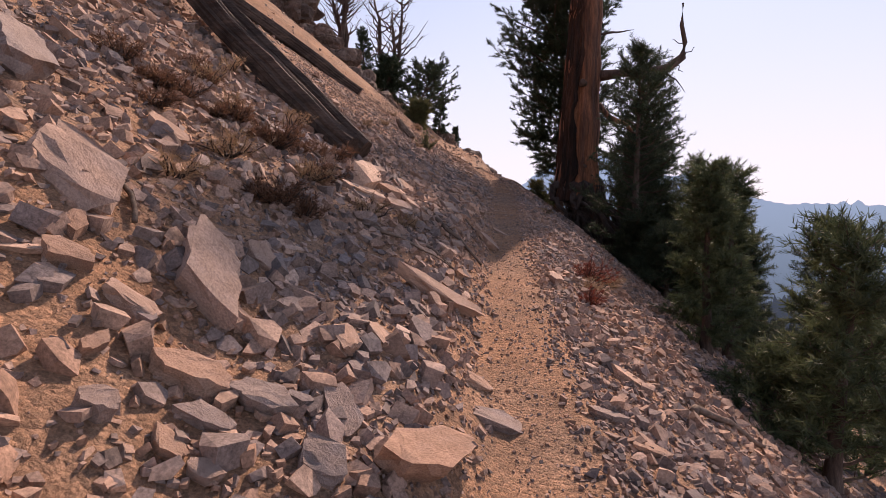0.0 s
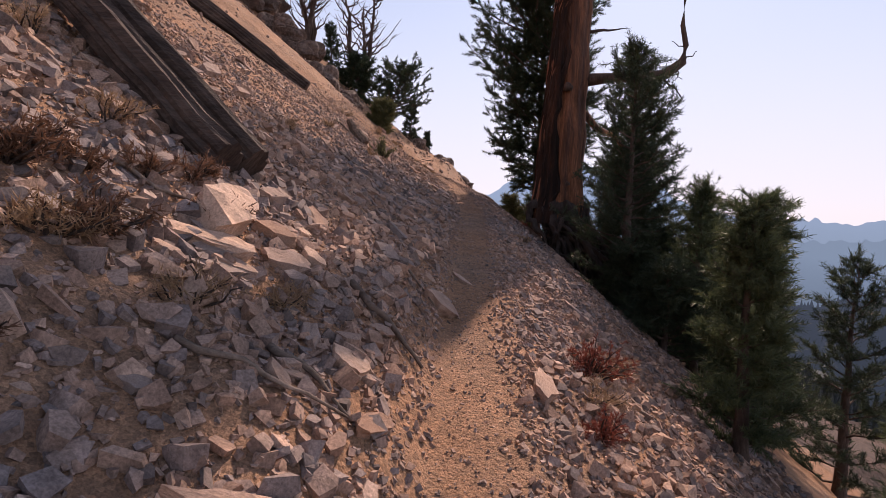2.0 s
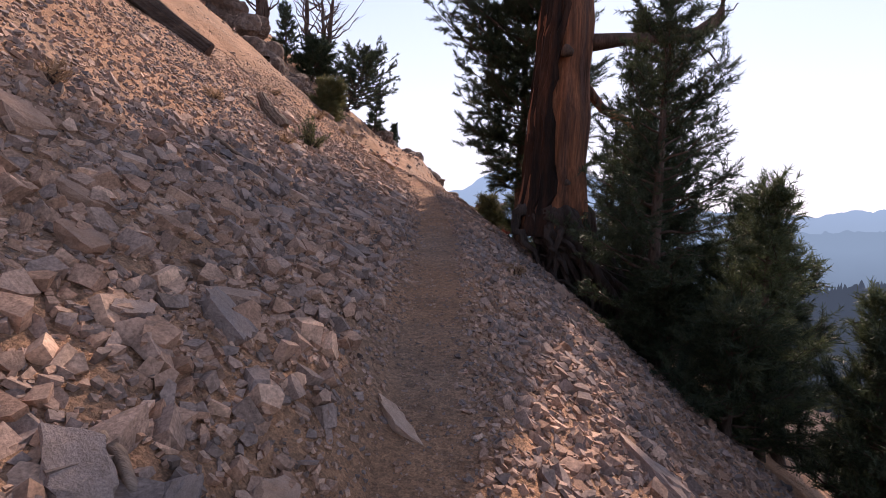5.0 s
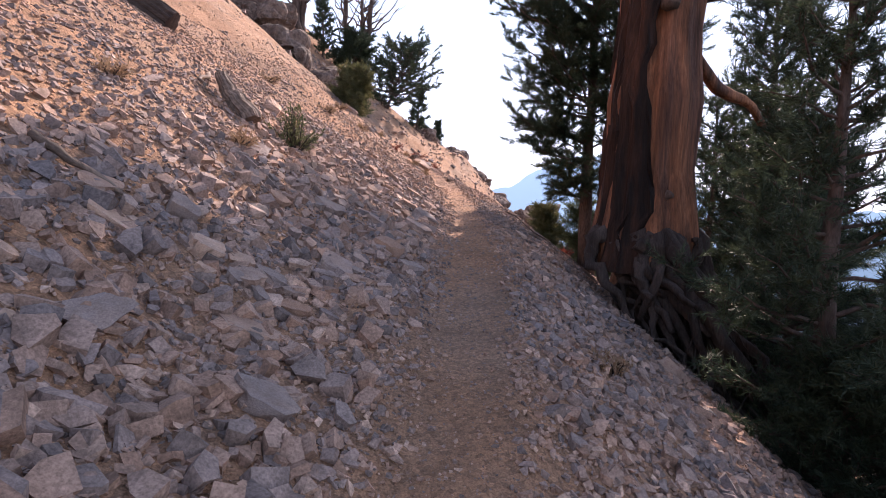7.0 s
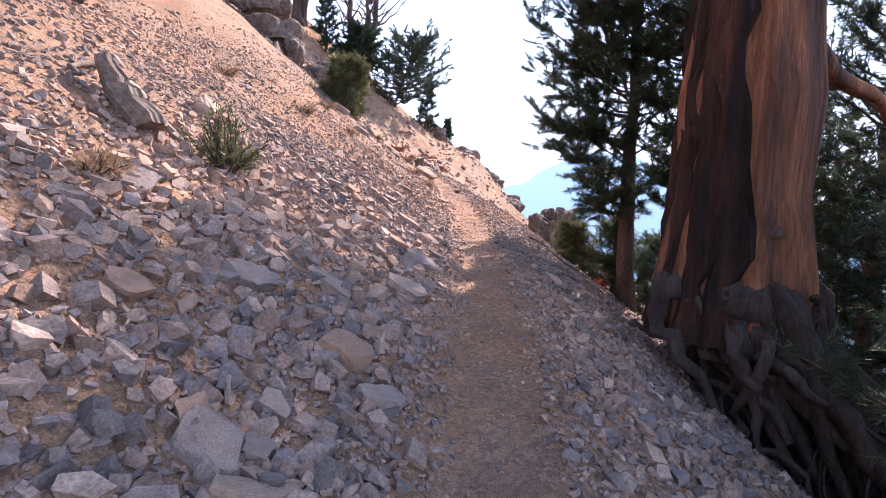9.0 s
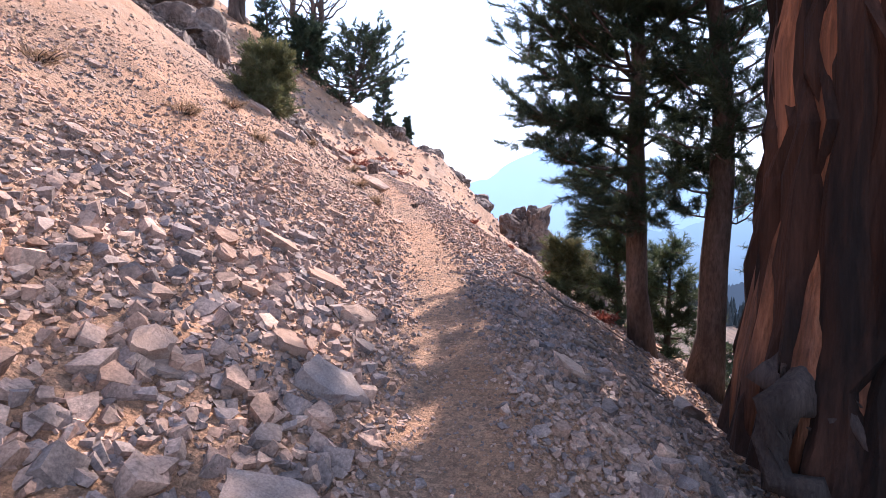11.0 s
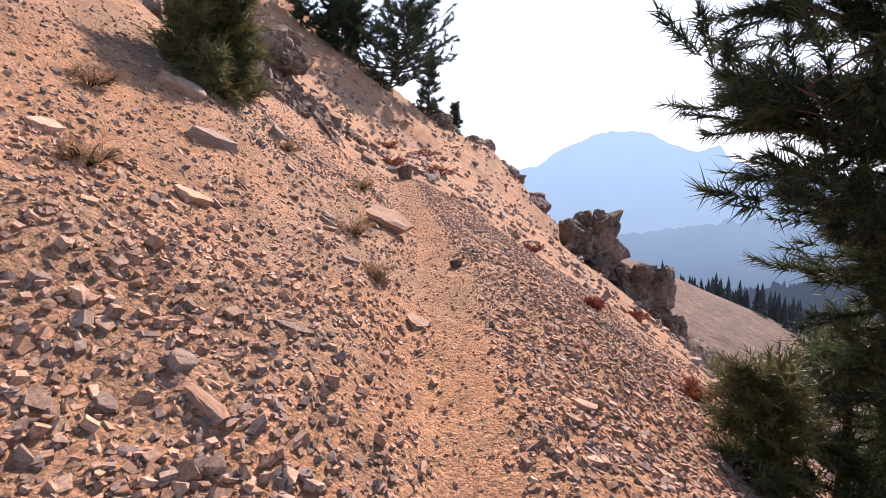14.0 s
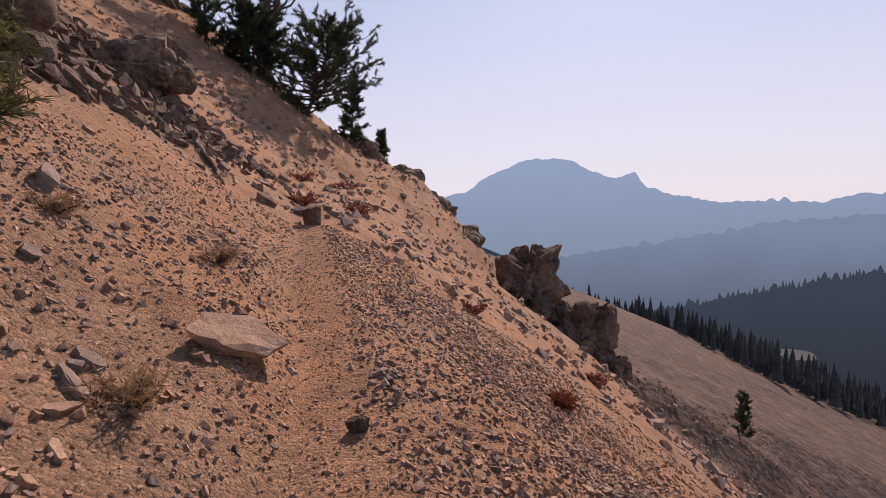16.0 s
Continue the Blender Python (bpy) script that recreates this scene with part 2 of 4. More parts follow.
def height(x, y):
    """Ground height: a steep hillside with a narrow trodden bench across it, a valley far below."""
    x, y = np.asarray(x, float), np.asarray(y, float)
    u = x - trail_x(y) + 0.09 * vnoise(y * 0.8, y * 0 + 3.0, 5)
    steep = np.interp(y, [17, 22], [1.0, 1.16])
    left = np.maximum(-u - 0.24, 0)
    right = np.maximum(u - 0.30, 0)
    rise = (0.5 * left + 0.25 * np.maximum(left - 1.0, 0)) * steep
    rise = rise + np.interp(y, [1, 5, 9.5, 11.5, 19.5, 21, 25, 27], [0.1, 0.22, 0.22, 0, 0, 0.17, 0.17, 0]) * np.clip(left / 0.4, 0, 1)
    fall = 0.46 * right + 0.27 * np.maximum(right - 0.8, 0) + 0.12 * np.maximum(right - 5, 0) * np.interp(y, [20, 26, 46, 56], [0, 1, 1, 0])
    beyond = np.clip((y - 56) / 19, 0, 1)
    rise = rise * (1 - 0.9 * np.clip((y - 56) / 10, 0, 1))
    fall = fall * (1 - 0.38 * beyond) + 0.36 * np.minimum(right, 12) * np.interp(y, [40, 47, 54, 58], [0, 1, 1, 0])
    rough = np.clip((left + right) * 2.0, 0, 1)
    bumps = 0.05 * vnoise(x * 1.1, y * 1.1, 1) + 0.03 * vnoise(x * 2.7, y * 2.7, 2) + 0.015 * vnoise(x * 6.0, y * 6.0, 3)
    big = 0.35 * vnoise(x * 0.18, y * 0.18, 4) * np.clip((left + right - 2.0) / 5.0, 0, 1)
    z = trail_z(y) + rise - fall + rough * bumps + 0.012 * vnoise(x * 4.0, y * 4.0, 7) + big
    far = np.clip((y - 38) / 15, 0, 1) * np.clip((75 - y) / 15, 0, 1)
    z = z + far * (0.5 * vnoise(x * 0.5, y * 0.35, 8) + 0.25 * vnoise(x * 1.3, y * 1.3, 9))
    z = np.minimum(z, 70 + 0.15 * np.abs(x) + 4 * vnoise(x * 0.03, y * 0.03, 11))
    floor_z = np.interp(y, [300, 900], [-190, -430]) + 12 * vnoise(x * 0.004, y * 0.004, 12)
    return np.maximum(z, floor_z)


def ground_normal(x, y):
    e = 0.12
    gx = (height(x + e, y) - height(x - e, y)) / (2 * e)
    gy = (height(x, y + e) - height(x, y - e)) / (2 * e)
    n = np.stack([-gx, -gy, np.ones_like(gx)], -1)
    return n / np.linalg.norm(n, axis=-1, keepdims=True)


def mesh_from(name, verts, faces, material, smooth=False):
    """A mesh from arrays of corners and equal-sided faces."""
    me = bpy.data.meshes.new(name)
    verts, faces = np.asarray(verts, np.float32), np.asarray(faces, np.int32)
    k = faces.shape[1]
    me.vertices.add(len(verts))
    me.vertices.foreach_set("co", verts.ravel())
    me.loops.add(faces.size)
    me.loops.foreach_set("vertex_index", faces.ravel())
    me.polygons.add(len(faces))
    me.polygons.foreach_set("loop_start", np.arange(0, faces.size, k, dtype=np.int32))
    me.polygons.foreach_set("loop_total", np.full(len(faces), k, np.int32))
    me.polygons.foreach_set("use_smooth", np.full(len(faces), smooth, bool))
    me.materials.append(material)
    me.update(calc_edges=True)
    return me


def grown(start, step, factor, end):
    out, s = [], step
    v = start
    while v < end:
        s *= factor
        v += s
        out.append(v)
    return out


xs = np.array([-v for v in grown(7.0, 0.09, 1.14, 3500)][::-1] + list(np.arange(-7.0, 6.0, 0.09)) + grown(6.0, 0.09, 1.13, 3500))
ys = np.array([-v for v in grown(3.0, 0.1, 1.2, 900)][::-1] + list(np.arange(-3.0, 33.0, 0.09)) + grown(33.0, 0.09, 1.035, 300) + grown(303.0, 12.0, 1.2, 3500))
gx, gy = np.meshgrid(xs, ys)
gz = height(gx, gy)
nx, ny = len(xs), len(ys)
ids = np.arange(nx * ny).reshape(ny, nx)
quads = np.stack([ids[:-1, :-1], ids[:-1, 1:], ids[1:, 1:], ids[1:, :-1]], -1).reshape(-1, 4)
ground = new("ground", mesh_from("ground", np.stack([gx, gy, gz], -1).reshape(-1, 3), quads, M_SOIL, True))
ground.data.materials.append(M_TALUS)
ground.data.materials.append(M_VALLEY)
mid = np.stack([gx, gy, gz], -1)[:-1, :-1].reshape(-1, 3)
# low and far faces take the valley colour with haze mixed in
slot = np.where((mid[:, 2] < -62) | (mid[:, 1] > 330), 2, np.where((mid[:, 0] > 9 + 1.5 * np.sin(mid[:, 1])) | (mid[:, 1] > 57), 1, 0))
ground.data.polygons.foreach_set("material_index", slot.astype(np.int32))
tagged(ground, "dusty ochre hillside with a narrow trodden trail", "ground", kind="structure")


# ---- distance ----
def backdrop(name, profile, y, foot, material, label, rough, seed, trees=0.0):
    """A far ridge: a wall of land with a broken crest line, standing at the distance y."""
    px = np.array([p[0] for p in profile], float)
    pz = np.array([p[1] for p in profile], float)
    x = np.linspace(px[0], px[-1], 700)
    z = np.interp(x, px, pz) + rough * (vnoise(x / (y * 0.02), x * 0, seed) + 0.5 * vnoise(x / (y * 0.007), x * 0, seed + 1))
    z = z + trees * np.random.RandomState(seed).rand(len(x)) ** 2
    rows = [np.stack([x, np.full_like(x, y + k * 60.0 * (1 - k)), foot + (z - foot) * k], -1) for k in np.linspace(0, 1, 7)]
    v = np.concatenate(rows)
    n = len(x)
    i = np.arange(n * 7).reshape(7, n)
    q = np.stack([i[:-1, :-1], i[:-1, 1:], i[1:, 1:], i[1:, :-1]], -1).reshape(-1, 4)
    return tagged(new(name, mesh_from(name, v, q, material, True)), label, "mountain", kind="structure")


# blue smoke haze and its glow are part of these ridge colours
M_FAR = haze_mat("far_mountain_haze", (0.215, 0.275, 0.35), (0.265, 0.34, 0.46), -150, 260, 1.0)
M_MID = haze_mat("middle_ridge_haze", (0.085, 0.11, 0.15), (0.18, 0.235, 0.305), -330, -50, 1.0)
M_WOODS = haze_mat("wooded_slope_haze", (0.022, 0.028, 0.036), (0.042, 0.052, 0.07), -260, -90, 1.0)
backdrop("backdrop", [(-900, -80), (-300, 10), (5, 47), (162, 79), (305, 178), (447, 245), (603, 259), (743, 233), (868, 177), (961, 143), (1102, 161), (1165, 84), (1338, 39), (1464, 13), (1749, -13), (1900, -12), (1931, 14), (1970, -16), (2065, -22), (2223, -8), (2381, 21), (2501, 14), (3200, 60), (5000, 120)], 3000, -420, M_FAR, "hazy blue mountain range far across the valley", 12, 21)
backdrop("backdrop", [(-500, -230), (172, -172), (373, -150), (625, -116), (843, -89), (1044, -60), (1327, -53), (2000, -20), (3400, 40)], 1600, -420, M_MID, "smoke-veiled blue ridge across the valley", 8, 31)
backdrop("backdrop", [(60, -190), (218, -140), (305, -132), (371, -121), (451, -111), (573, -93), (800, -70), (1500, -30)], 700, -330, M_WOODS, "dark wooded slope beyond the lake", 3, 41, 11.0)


# ---- helpers for things ----
def part(name, bm, material, parent, label=""):
    me = bpy.data.meshes.new(name)
    bm.to_mesh(me)
    bm.free()
    me.materials.append(material)
    ob = new(name, me)
    ob.parent = parent
    return tagged(ob, label)


def part_mesh(name, me, parent, label=""):
    ob = new(name, me)
    ob.parent = parent
    return tagged(ob, label)


def tube_arrays(points, radii, sides=8, grooves=0.0, twist=0.0, seed=0, cap=True):
    """A tapered, slightly ridged tube along a line of points."""
    p = np.asarray(points, float)
    r = np.asarray(radii, float)
    n = len(p)
    tan = np.gradient(p, axis=0)
    tan /= np.linalg.norm(tan, axis=1, keepdims=True) + 1e-9
    ref = np.array([0.0, 0.0, 1.0]) if abs(tan[0][2]) < 0.9 else np.array([0.0, 1.0, 0.0])
    verts = []
    rng = np.random.RandomState(seed)
    ph = rng.rand(4) * 6.28
    for i in range(n):
        side = np.cross(tan[i], ref)
        side /= np.linalg.norm(side) + 1e-9
        up = np.cross(side, tan[i])
        a = np.linspace(0, 2 * np.pi, sides, endpoint=False) + twist * i / n
        lobes = 1 + grooves * (0.5 * np.sin(3 * a + ph[0]) + 0.35 * np.sin(7 * a + ph[1] + i * 0.12) + 0.3 * np.sin(13 * a + ph[2]))
        rr = r[i] * lobes * (1 + 0.06 * np.sin(i * 1.7 + ph[3]))
        verts.append(p[i] + rr[:, None] * (np.cos(a)[:, None] * side + np.sin(a)[:, None] * up))
    v = np.concatenate(verts)
    ids_ = np.arange(n * sides).reshape(n, sides)
    q = np.stack([ids_[:-1], np.roll(ids_[:-1], -1, 1), np.roll(ids_[1:], -1, 1), ids_[1:]], -1).reshape(-1, 4)
    if cap:
        v = np.concatenate([v, p[:1], p[-1:]])
        a0, a1 = n * sides, n * sides + 1
        e0 = np.stack([np.roll(ids_[0], -1), ids_[0], np.full(sides, a0), np.full(sides, a0)], -1)
        e1 = np.stack([ids_[-1], np.roll(ids_[-1], -1), np.full(sides, a1), np.full(sides, a1)], -1)
        q = np.concatenate([q, e0, e1])
    return v, q


def tris_of(q):
    """Quads, of which some end in one corner twice, as triangles."""
    t = np.concatenate([q[:, [0, 1, 2]], q[:, [0, 2, 3]]])
    return t[(t[:, 0] != t[:, 1]) & (t[:, 1] != t[:, 2]) & (t[:, 0] != t[:, 2])]


def tubes_mesh(name, tubes, material, smooth=True):
    vs, fs, k = [], [], 0
    for v, q in tubes:
        vs.append(v)
        fs.append(tris_of(q) + k)
        k += len(v)
    return mesh_from(name, np.concatenate(vs), np.concatenate(fs), material, smooth)


def bent(a, b, n, sway, rng, sag=0.0):
    """A crooked line from a to b."""
    t = np.linspace(0, 1, n)[:, None]
    p = np.asarray(a, float) * (1 - t) + np.asarray(b, float) * t
    wob = np.cumsum(rng.randn(n, 3), 0) * sway / math.sqrt(n)
    wob -= wob[0] + (wob[-1] - wob[0]) * t
    p = p + wob
    p[:, 2] += sag * (t[:, 0] * (1 - t[:, 0])) * 4
    return p


def tufts(pos, way, rng, per=16, length=0.075, width=0.007, spread=0.9):
    """Needle tufts: thin blades that stand out round twig ends. pos and way: one row a tuft."""
    n = len(pos)
    base = np.repeat(pos, per, 0) + np.repeat(way, per, 0) * (rng.rand(n * per, 1) - 0.5) * length * 1.4
    d = np.repeat(way, per, 0) * 0.75 + rng.randn(n * per, 3) * spread * 0.62
    d /= np.linalg.norm(d, axis=1, keepdims=True)
    s = np.cross(d, rng.randn(n * per, 3))
    s /= np.linalg.norm(s, axis=1, keepdims=True) + 1e-9
    ln = length * (0.7 + 0.6 * rng.rand(n * per, 1))
    v = np.stack([base - s * width / 2, base + s * width / 2, base + d * ln], 1).reshape(-1, 3)
    return v, np.arange(len(v)).reshape(-1, 3)


def conifer(name, base, tall, reach, crown_from, seed, lean=(0, 0), limbs=46, label="", needles=M_NEEDLE, trunk_r=0.0, tuft=0.10, per=15, twigs=9, width=0.012, droop=0.0, one_side=0.0, bark=M_BARK, sparse=0.0, top_power=0.75, shun=0.0, steps=(0.2, 0.45, 0.7, 0.95), spray=1.0, sweep=0.0):
    """A mountain pine or fir: bent tapered trunk, limbs, and crown of needle tufts on twigs."""
    rng = np.random.RandomState(seed)
    x, y = base
    z = float(height(x, y)) - 0.12
    root = new(name)
    root.location = (x, y, z)
    top = np.array([lean[0], lean[1], tall])
    line = bent((0, 0, 0), top, 12, tall * 0.012, rng)
    line[:, 0] += sweep * (1 - np.exp(-line[:, 2] / 0.8))
    r0 = trunk_r or tall * 0.018 + 0.03
    radii = r0 * (1 - np.linspace(0, 1, 12) ** 0.85) + 0.012
    radii[0] *= 1.35
    part_mesh("trunk", tubes_mesh("trunk", [tube_arrays(line, radii, 12, 0.06, seed=seed)], bark), root)
    wood, pos, way = [], [], []
    for i in range(limbs):
        f = crown_from + (1 - crown_from) * ((i + rng.rand()) / limbs) ** 0.9
        h = f * tall
        start = np.array([np.interp(h, line[:, 2], line[:, k]) for k in range(3)])
        g = (1 - (f - crown_from) / (1 - crown_from + 1e-6)) ** top_power
        ln = reach * (0.25 + 0.75 * g) * (0.55 + 0.6 * rng.rand())
        az = i * 2.4 + rng.randn() * 0.5
        if one_side and rng.rand() < one_side:
            az = math.pi + 0.2 + rng.randn() * 0.4
            ln = reach * (0.75 + 0.55 * rng.rand()) * (0.5 + 0.5 * g)
        ln *= np.interp(h, [1.5, 2.6, 4.2, 5.2], [0.32, 0.5, 0.72, 1.0]) if tall > 9 else 1.0
        if shun and math.cos(az - shun) > 0.45:
            ln *= 0.45
        lift = 0.15 + 0.55 * f - droop + rng.randn() * 0.12
        d = np.array([math.cos(az), math.sin(az), lift])
        d /= np.linalg.norm(d)
        end = start + d * ln + np.array([0, 0, 0.12 * ln])
        pl = bent(start, end, 6, ln * 0.09, rng, sag=-0.05 * ln)
        wood.append(tube_arrays(pl, np.linspace(0.010 + ln * 0.014, 0.004, 6), 5, seed=i, cap=False))
        m = max(4, int(twigs * (0.6 + 1.1 * ln / reach)))
        for j in range(m):
            t = 0.28 + 0.72 * (j + rng.rand()) / m
            c = np.array([np.interp(t, np.linspace(0, 1, 6), pl[:, k]) for k in range(3)])
            td = d * 0.55 + rng.randn(3) * np.array([0.6, 0.6, 0.35]) + np.array([0, 0, 0.28])
            td /= np.linalg.norm(td)
            tl = (0.14 + 0.22 * rng.rand()) * (0.5 + 0.5 * min(1.0, reach)) * spray
            if rng.rand() < sparse:
                continue
            tip = c + td * tl
            if j % 2 == 0:
                wood.append(tube_arrays(np.stack([c, tip]), [0.006, 0.003], 3, seed=j, cap=False))
            for s in steps:
                pos.append(c + td * tl * s + rng.randn(3) * 0.02)
                way.append(td)
    part_mesh("bough", tubes_mesh("bough", wood, bark), root, "thin brown boughs")
    v, f = tufts(np.array(pos), np.array(way), rng, per, tuft, width)
    part_mesh("crown", mesh_from("crown", v, f, needles), root, "tufted green needle foliage")
    return tagged(root, label or "green pine rooted in the steep scree slope", "tree")


def shrub(name, x, y, size, tall, seed, leaves, label, stems=26, per=9, leaf=0.045, width=0.012, category="shrub"):
    """A low bush: many thin stems that fan out, with small leaves along them."""
    rng = np.random.RandomState(seed)
    z = float(height(x, y)) - 0.03
    root = new(name)
    root.location = (x, y, z)
    wood, pos, way = [], [], []
    for i in range(stems):
        az, out = rng.rand() * 6.28, rng.rand() ** 0.6
        end = np.array([math.cos(az) * out * size, math.sin(az) * out * size, tall * (0.45 + 0.55 * rng.rand()) * (1.1 - 0.45 * out)])
        pl = bent((math.cos(az) * 0.04, math.sin(az) * 0.04, 0), end, 5, 0.12 * size, rng)
        wood.append(tube_arrays(pl, np.linspace(0.009, 0.003, 5), 4, seed=i, cap=False))
        for t in np.linspace(0.3, 1.0, 7):
            c = np.array([np.interp(t, np.linspace(0, 1, 5), pl[:, k]) for k in range(3)]) + rng.randn(3) * 0.02
            pos.append(c)
            d = end / np.linalg.norm(end) + rng.randn(3) * 0.4
            way.append(d / np.linalg.norm(d))
    part_mesh("stem", tubes_mesh("stem", wood, M_GREYWOOD), root, "thin woody stems")
    v, f = tufts(np.array(pos), np.array(way), rng, per, leaf, width)
    part_mesh("foliage", mesh_from("foliage", v, f, leaves), root)
    return tagged(root, label, category)


# ---- stones ----
def stone_shape(seed, points=14, flat=0.4, box=0.75):
    """An angular shard, about 1 long, as corners and triangles."""
    rng = np.random.RandomState(seed)
    bm = bmesh.new()
    n = max(4, min(7, points // 2))
    a = np.sort(rng.rand(n) * 0.7 + np.arange(n)) * 2 * np.pi / n
    r = 0.36 + 0.16 * rng.rand(n)
    wide = 0.6 + 0.35 * rng.rand()
    tip = rng.randn(2) * 0.07
    for s in (1, -1):
        k = 1.0 if s > 0 else 0.75 + 0.4 * rng.rand()
        for q in range(n):
            px, py = r[q] * k * math.cos(a[q]), r[q] * k * math.sin(a[q]) * wide
            bm.verts.new((px * (1 + 0.1 * rng.randn()), py * (1 + 0.1 * rng.randn()), s * 0.5 * flat * (1 + 0.12 * rng.randn()) + (tip[0] * px + tip[1] * py) * s))
    res = bmesh.ops.convex_hull(bm, input=bm.verts[:])
    bmesh.ops.delete(bm, geom=list({g for g in res["geom_interior"] + res["geom_unused"] if isinstance(g, bmesh.types.BMVert)}), context="VERTS")
    bm.verts.ensure_lookup_table()
    bm.verts.index_update()
    v = np.array([w.co[:] for w in bm.verts])
    t = np.array([[w.index for w in f.verts] for f in bm.faces if len(f.verts) == 3])
    bm.free()
    return v, t


def turn_arrays(normals, rng, tilt):
    """Turns that lay stones on the slope, with a chance tilt."""
    n = normals + rng.randn(*normals.shape) * tilt
    n /= np.linalg.norm(n, axis=1, keepdims=True)
    a = rng.rand(len(n)) * 2 * np.pi
    t = np.stack([np.cos(a), np.sin(a), np.zeros_like(a)], -1)
    t -= n * (t * n).sum(1, keepdims=True)
    t /= np.linalg.norm(t, axis=1, keepdims=True)
    return np.stack([t, np.cross(n, t), n], -1)


def scree(name, x, y, size, seed, tilt, label, sink=0.1, material=M_SCREE, flats=(0.24, 0.34, 0.48), points=10):
    """Loose stones on the ground at the places x, y."""
    rng = np.random.RandomState(seed)
    shapes = [stone_shape(seed * 100 + i, points, flats[i % len(flats)]) for i in range(12)]
    z = height(x, y)
    turn = turn_arrays(ground_normal(x, y), rng, tilt)
    pick = rng.randint(0, len(shapes), len(x))
    vs, fs, k = [], [], 0
    for i, (sv, st) in enumerate(shapes):
        m = pick == i
        c = m.sum()
        if not c:
            continue
        sc = size[m][:, None] * (0.75 + 0.5 * rng.rand(c, 3))
        loc = np.stack([x[m], y[m], z[m]], -1) + turn[m][:, :, 2] * (size[m] * (0.5 * flats[i % len(flats)] - sink))[:, None]
        v = np.einsum("nij,nkj->nki", turn[m], sv[None] * sc[:, None, :]) + loc[:, None, :]
        f = st[None] + (np.arange(c) * len(sv))[:, None, None] + k
        vs.append(v.reshape(-1, 3))
        fs.append(f.reshape(-1, 3))
        k += c * len(sv)
    return tagged(new(name, mesh_from(name, np.concatenate(vs), np.concatenate(fs), material)), label, "stones", kind="stuff")


def sandiness(x, y):
    """1 where bare soil shows, 0 where stones lie thick."""
    u = x - trail_x(y)
    s = np.clip((y - 18.5) / 4, 0, 1) * 0.75 + 0.28 * vnoise(x * 0.55 + 4, y * 0.55, 51) + 0.22 * vnoise(x * 1.7, y * 1.7, 52)
    s = s + 0.3 * ((u < -0.3) & (u > -2.2)) * np.clip((y - 20.5) / 1.5, 0, 1)
    s = s + 0.6 * np.clip((-u - 1.9) / 0.9, 0, 1) * np.clip((y - 8) / 4, 0, 1)
    s = s - 0.15 * np.clip((16 - y) / 3, 0, 1) - 0.12 * (u > 0) + 0.55 * np.clip((5.8 - y) / 1.5, 0, 1) * (u < 0)
    s = s - 0.3 * np.clip((y - 6.5) / 1.5, 0, 1) * np.clip((17 - y) / 1.5, 0, 1) * np.clip((u + 3.0) / 0.8, 0, 1)
    return np.clip(s + 0.12, 0, 1)


rng = np.random.RandomState(7)


def spots(n, x0, x1, y0, y1, keep):
    """Chance places in a stretch that pass a test; the test gives the chance to stay."""
    x, y = x0 + (x1 - x0) * rng.rand(n), y0 + (y1 - y0) * rng.rand(n)
    m = rng.rand(n) < keep(x, y)
    return x[m], y[m]


def off_trail(x, y, left=0.26, right=0.27):
    u = x - trail_x(y)
    return np.clip(np.maximum(-u - left, u - right) / 0.25, 0, 1)


def cover(x, y):
    """How thick the stones lie."""
    return np.clip(1.3 - 1.15 * sandiness(x, y), 0.12, 1.0)


x, y = spots(170000, -4.6, 4.0, 0.2, 30, lambda x, y: off_trail(x, y, 0.14, 0.16) * cover(x, y) * np.interp(np.abs(x - trail_x(y)), [0, 2.2, 5.0], [1, 0.7, 0.3]))
scree("small_scree", x, y, 0.03 + 0.05 * rng.rand(len(x)) ** 2, 1, 0.45, "small sharp tan and grey scree stones on the slope", points=7)
x, y = spots(88000, -6.0, 4.6, 0.2, 30, lambda x, y: off_trail(x, y, 0.36, 0.36) * cover(x, y) * np.interp(np.abs(x - trail_x(y)), [0, 3, 6.0], [0.9, 0.75, 0.4]))
scree("scree", x, y, (0.07 + 0.12 * rng.rand(len(x)) ** 2.0) * np.interp(y, [15, 20], [1, 0.52]) * np.where(x > trail_x(y), 0.8, 1.0) * np.where(y > 8, np.interp(x - trail_x(y), [-3.0, -1.9], [0.5, 1]), 1), 2, 0.48, "broken angular stones covering the steep slope", points=10, flats=(0.16, 0.24, 0.36, 0.5))
x, y = spots(40000, -4.0, 2.2, 16, 27, lambda x, y: off_trail(x, y, 0.1, 0.1) * np.clip(cover(x, y) + 0.25, 0, 1))
scree("slope_gravel", x, y, 0.018 + 0.03 * rng.rand(len(x)) ** 2, 8, 0.45, "fine sharp gravel over sandy soil", points=6)
x, y = spots(95000, -3.5, 1.6, 0.5, 30, lambda x, y: 0.2 + 0.8 * (np.abs(x - trail_x(y)) < 0.5))
scree("trail_gravel", x, y, 0.008 + 0.028 * rng.rand(len(x)) ** 3, 3, 0.5, "fine gravel scattered over the trodden trail", points=6)
x, y = spots(12000, -32, 7, 30, 60, lambda x, y: 0.75 * (1 - 0.6 * (x > 4)))
scree("far_scree", x, y, 0.09 + 0.3 * rng.rand(len(x)) ** 2.5, 4, 0.4, "grey scree stones on the upper rib", points=8)
x, y = spots(11000, -24, -5.5, 3, 32, lambda x, y: 0.9 * cover(x, y))
scree("upper_scree", x, y, 0.07 + 0.16 * rng.rand(len(x)) ** 2.2, 5, 0.4, "loose stones on the upper hillside", points=8)
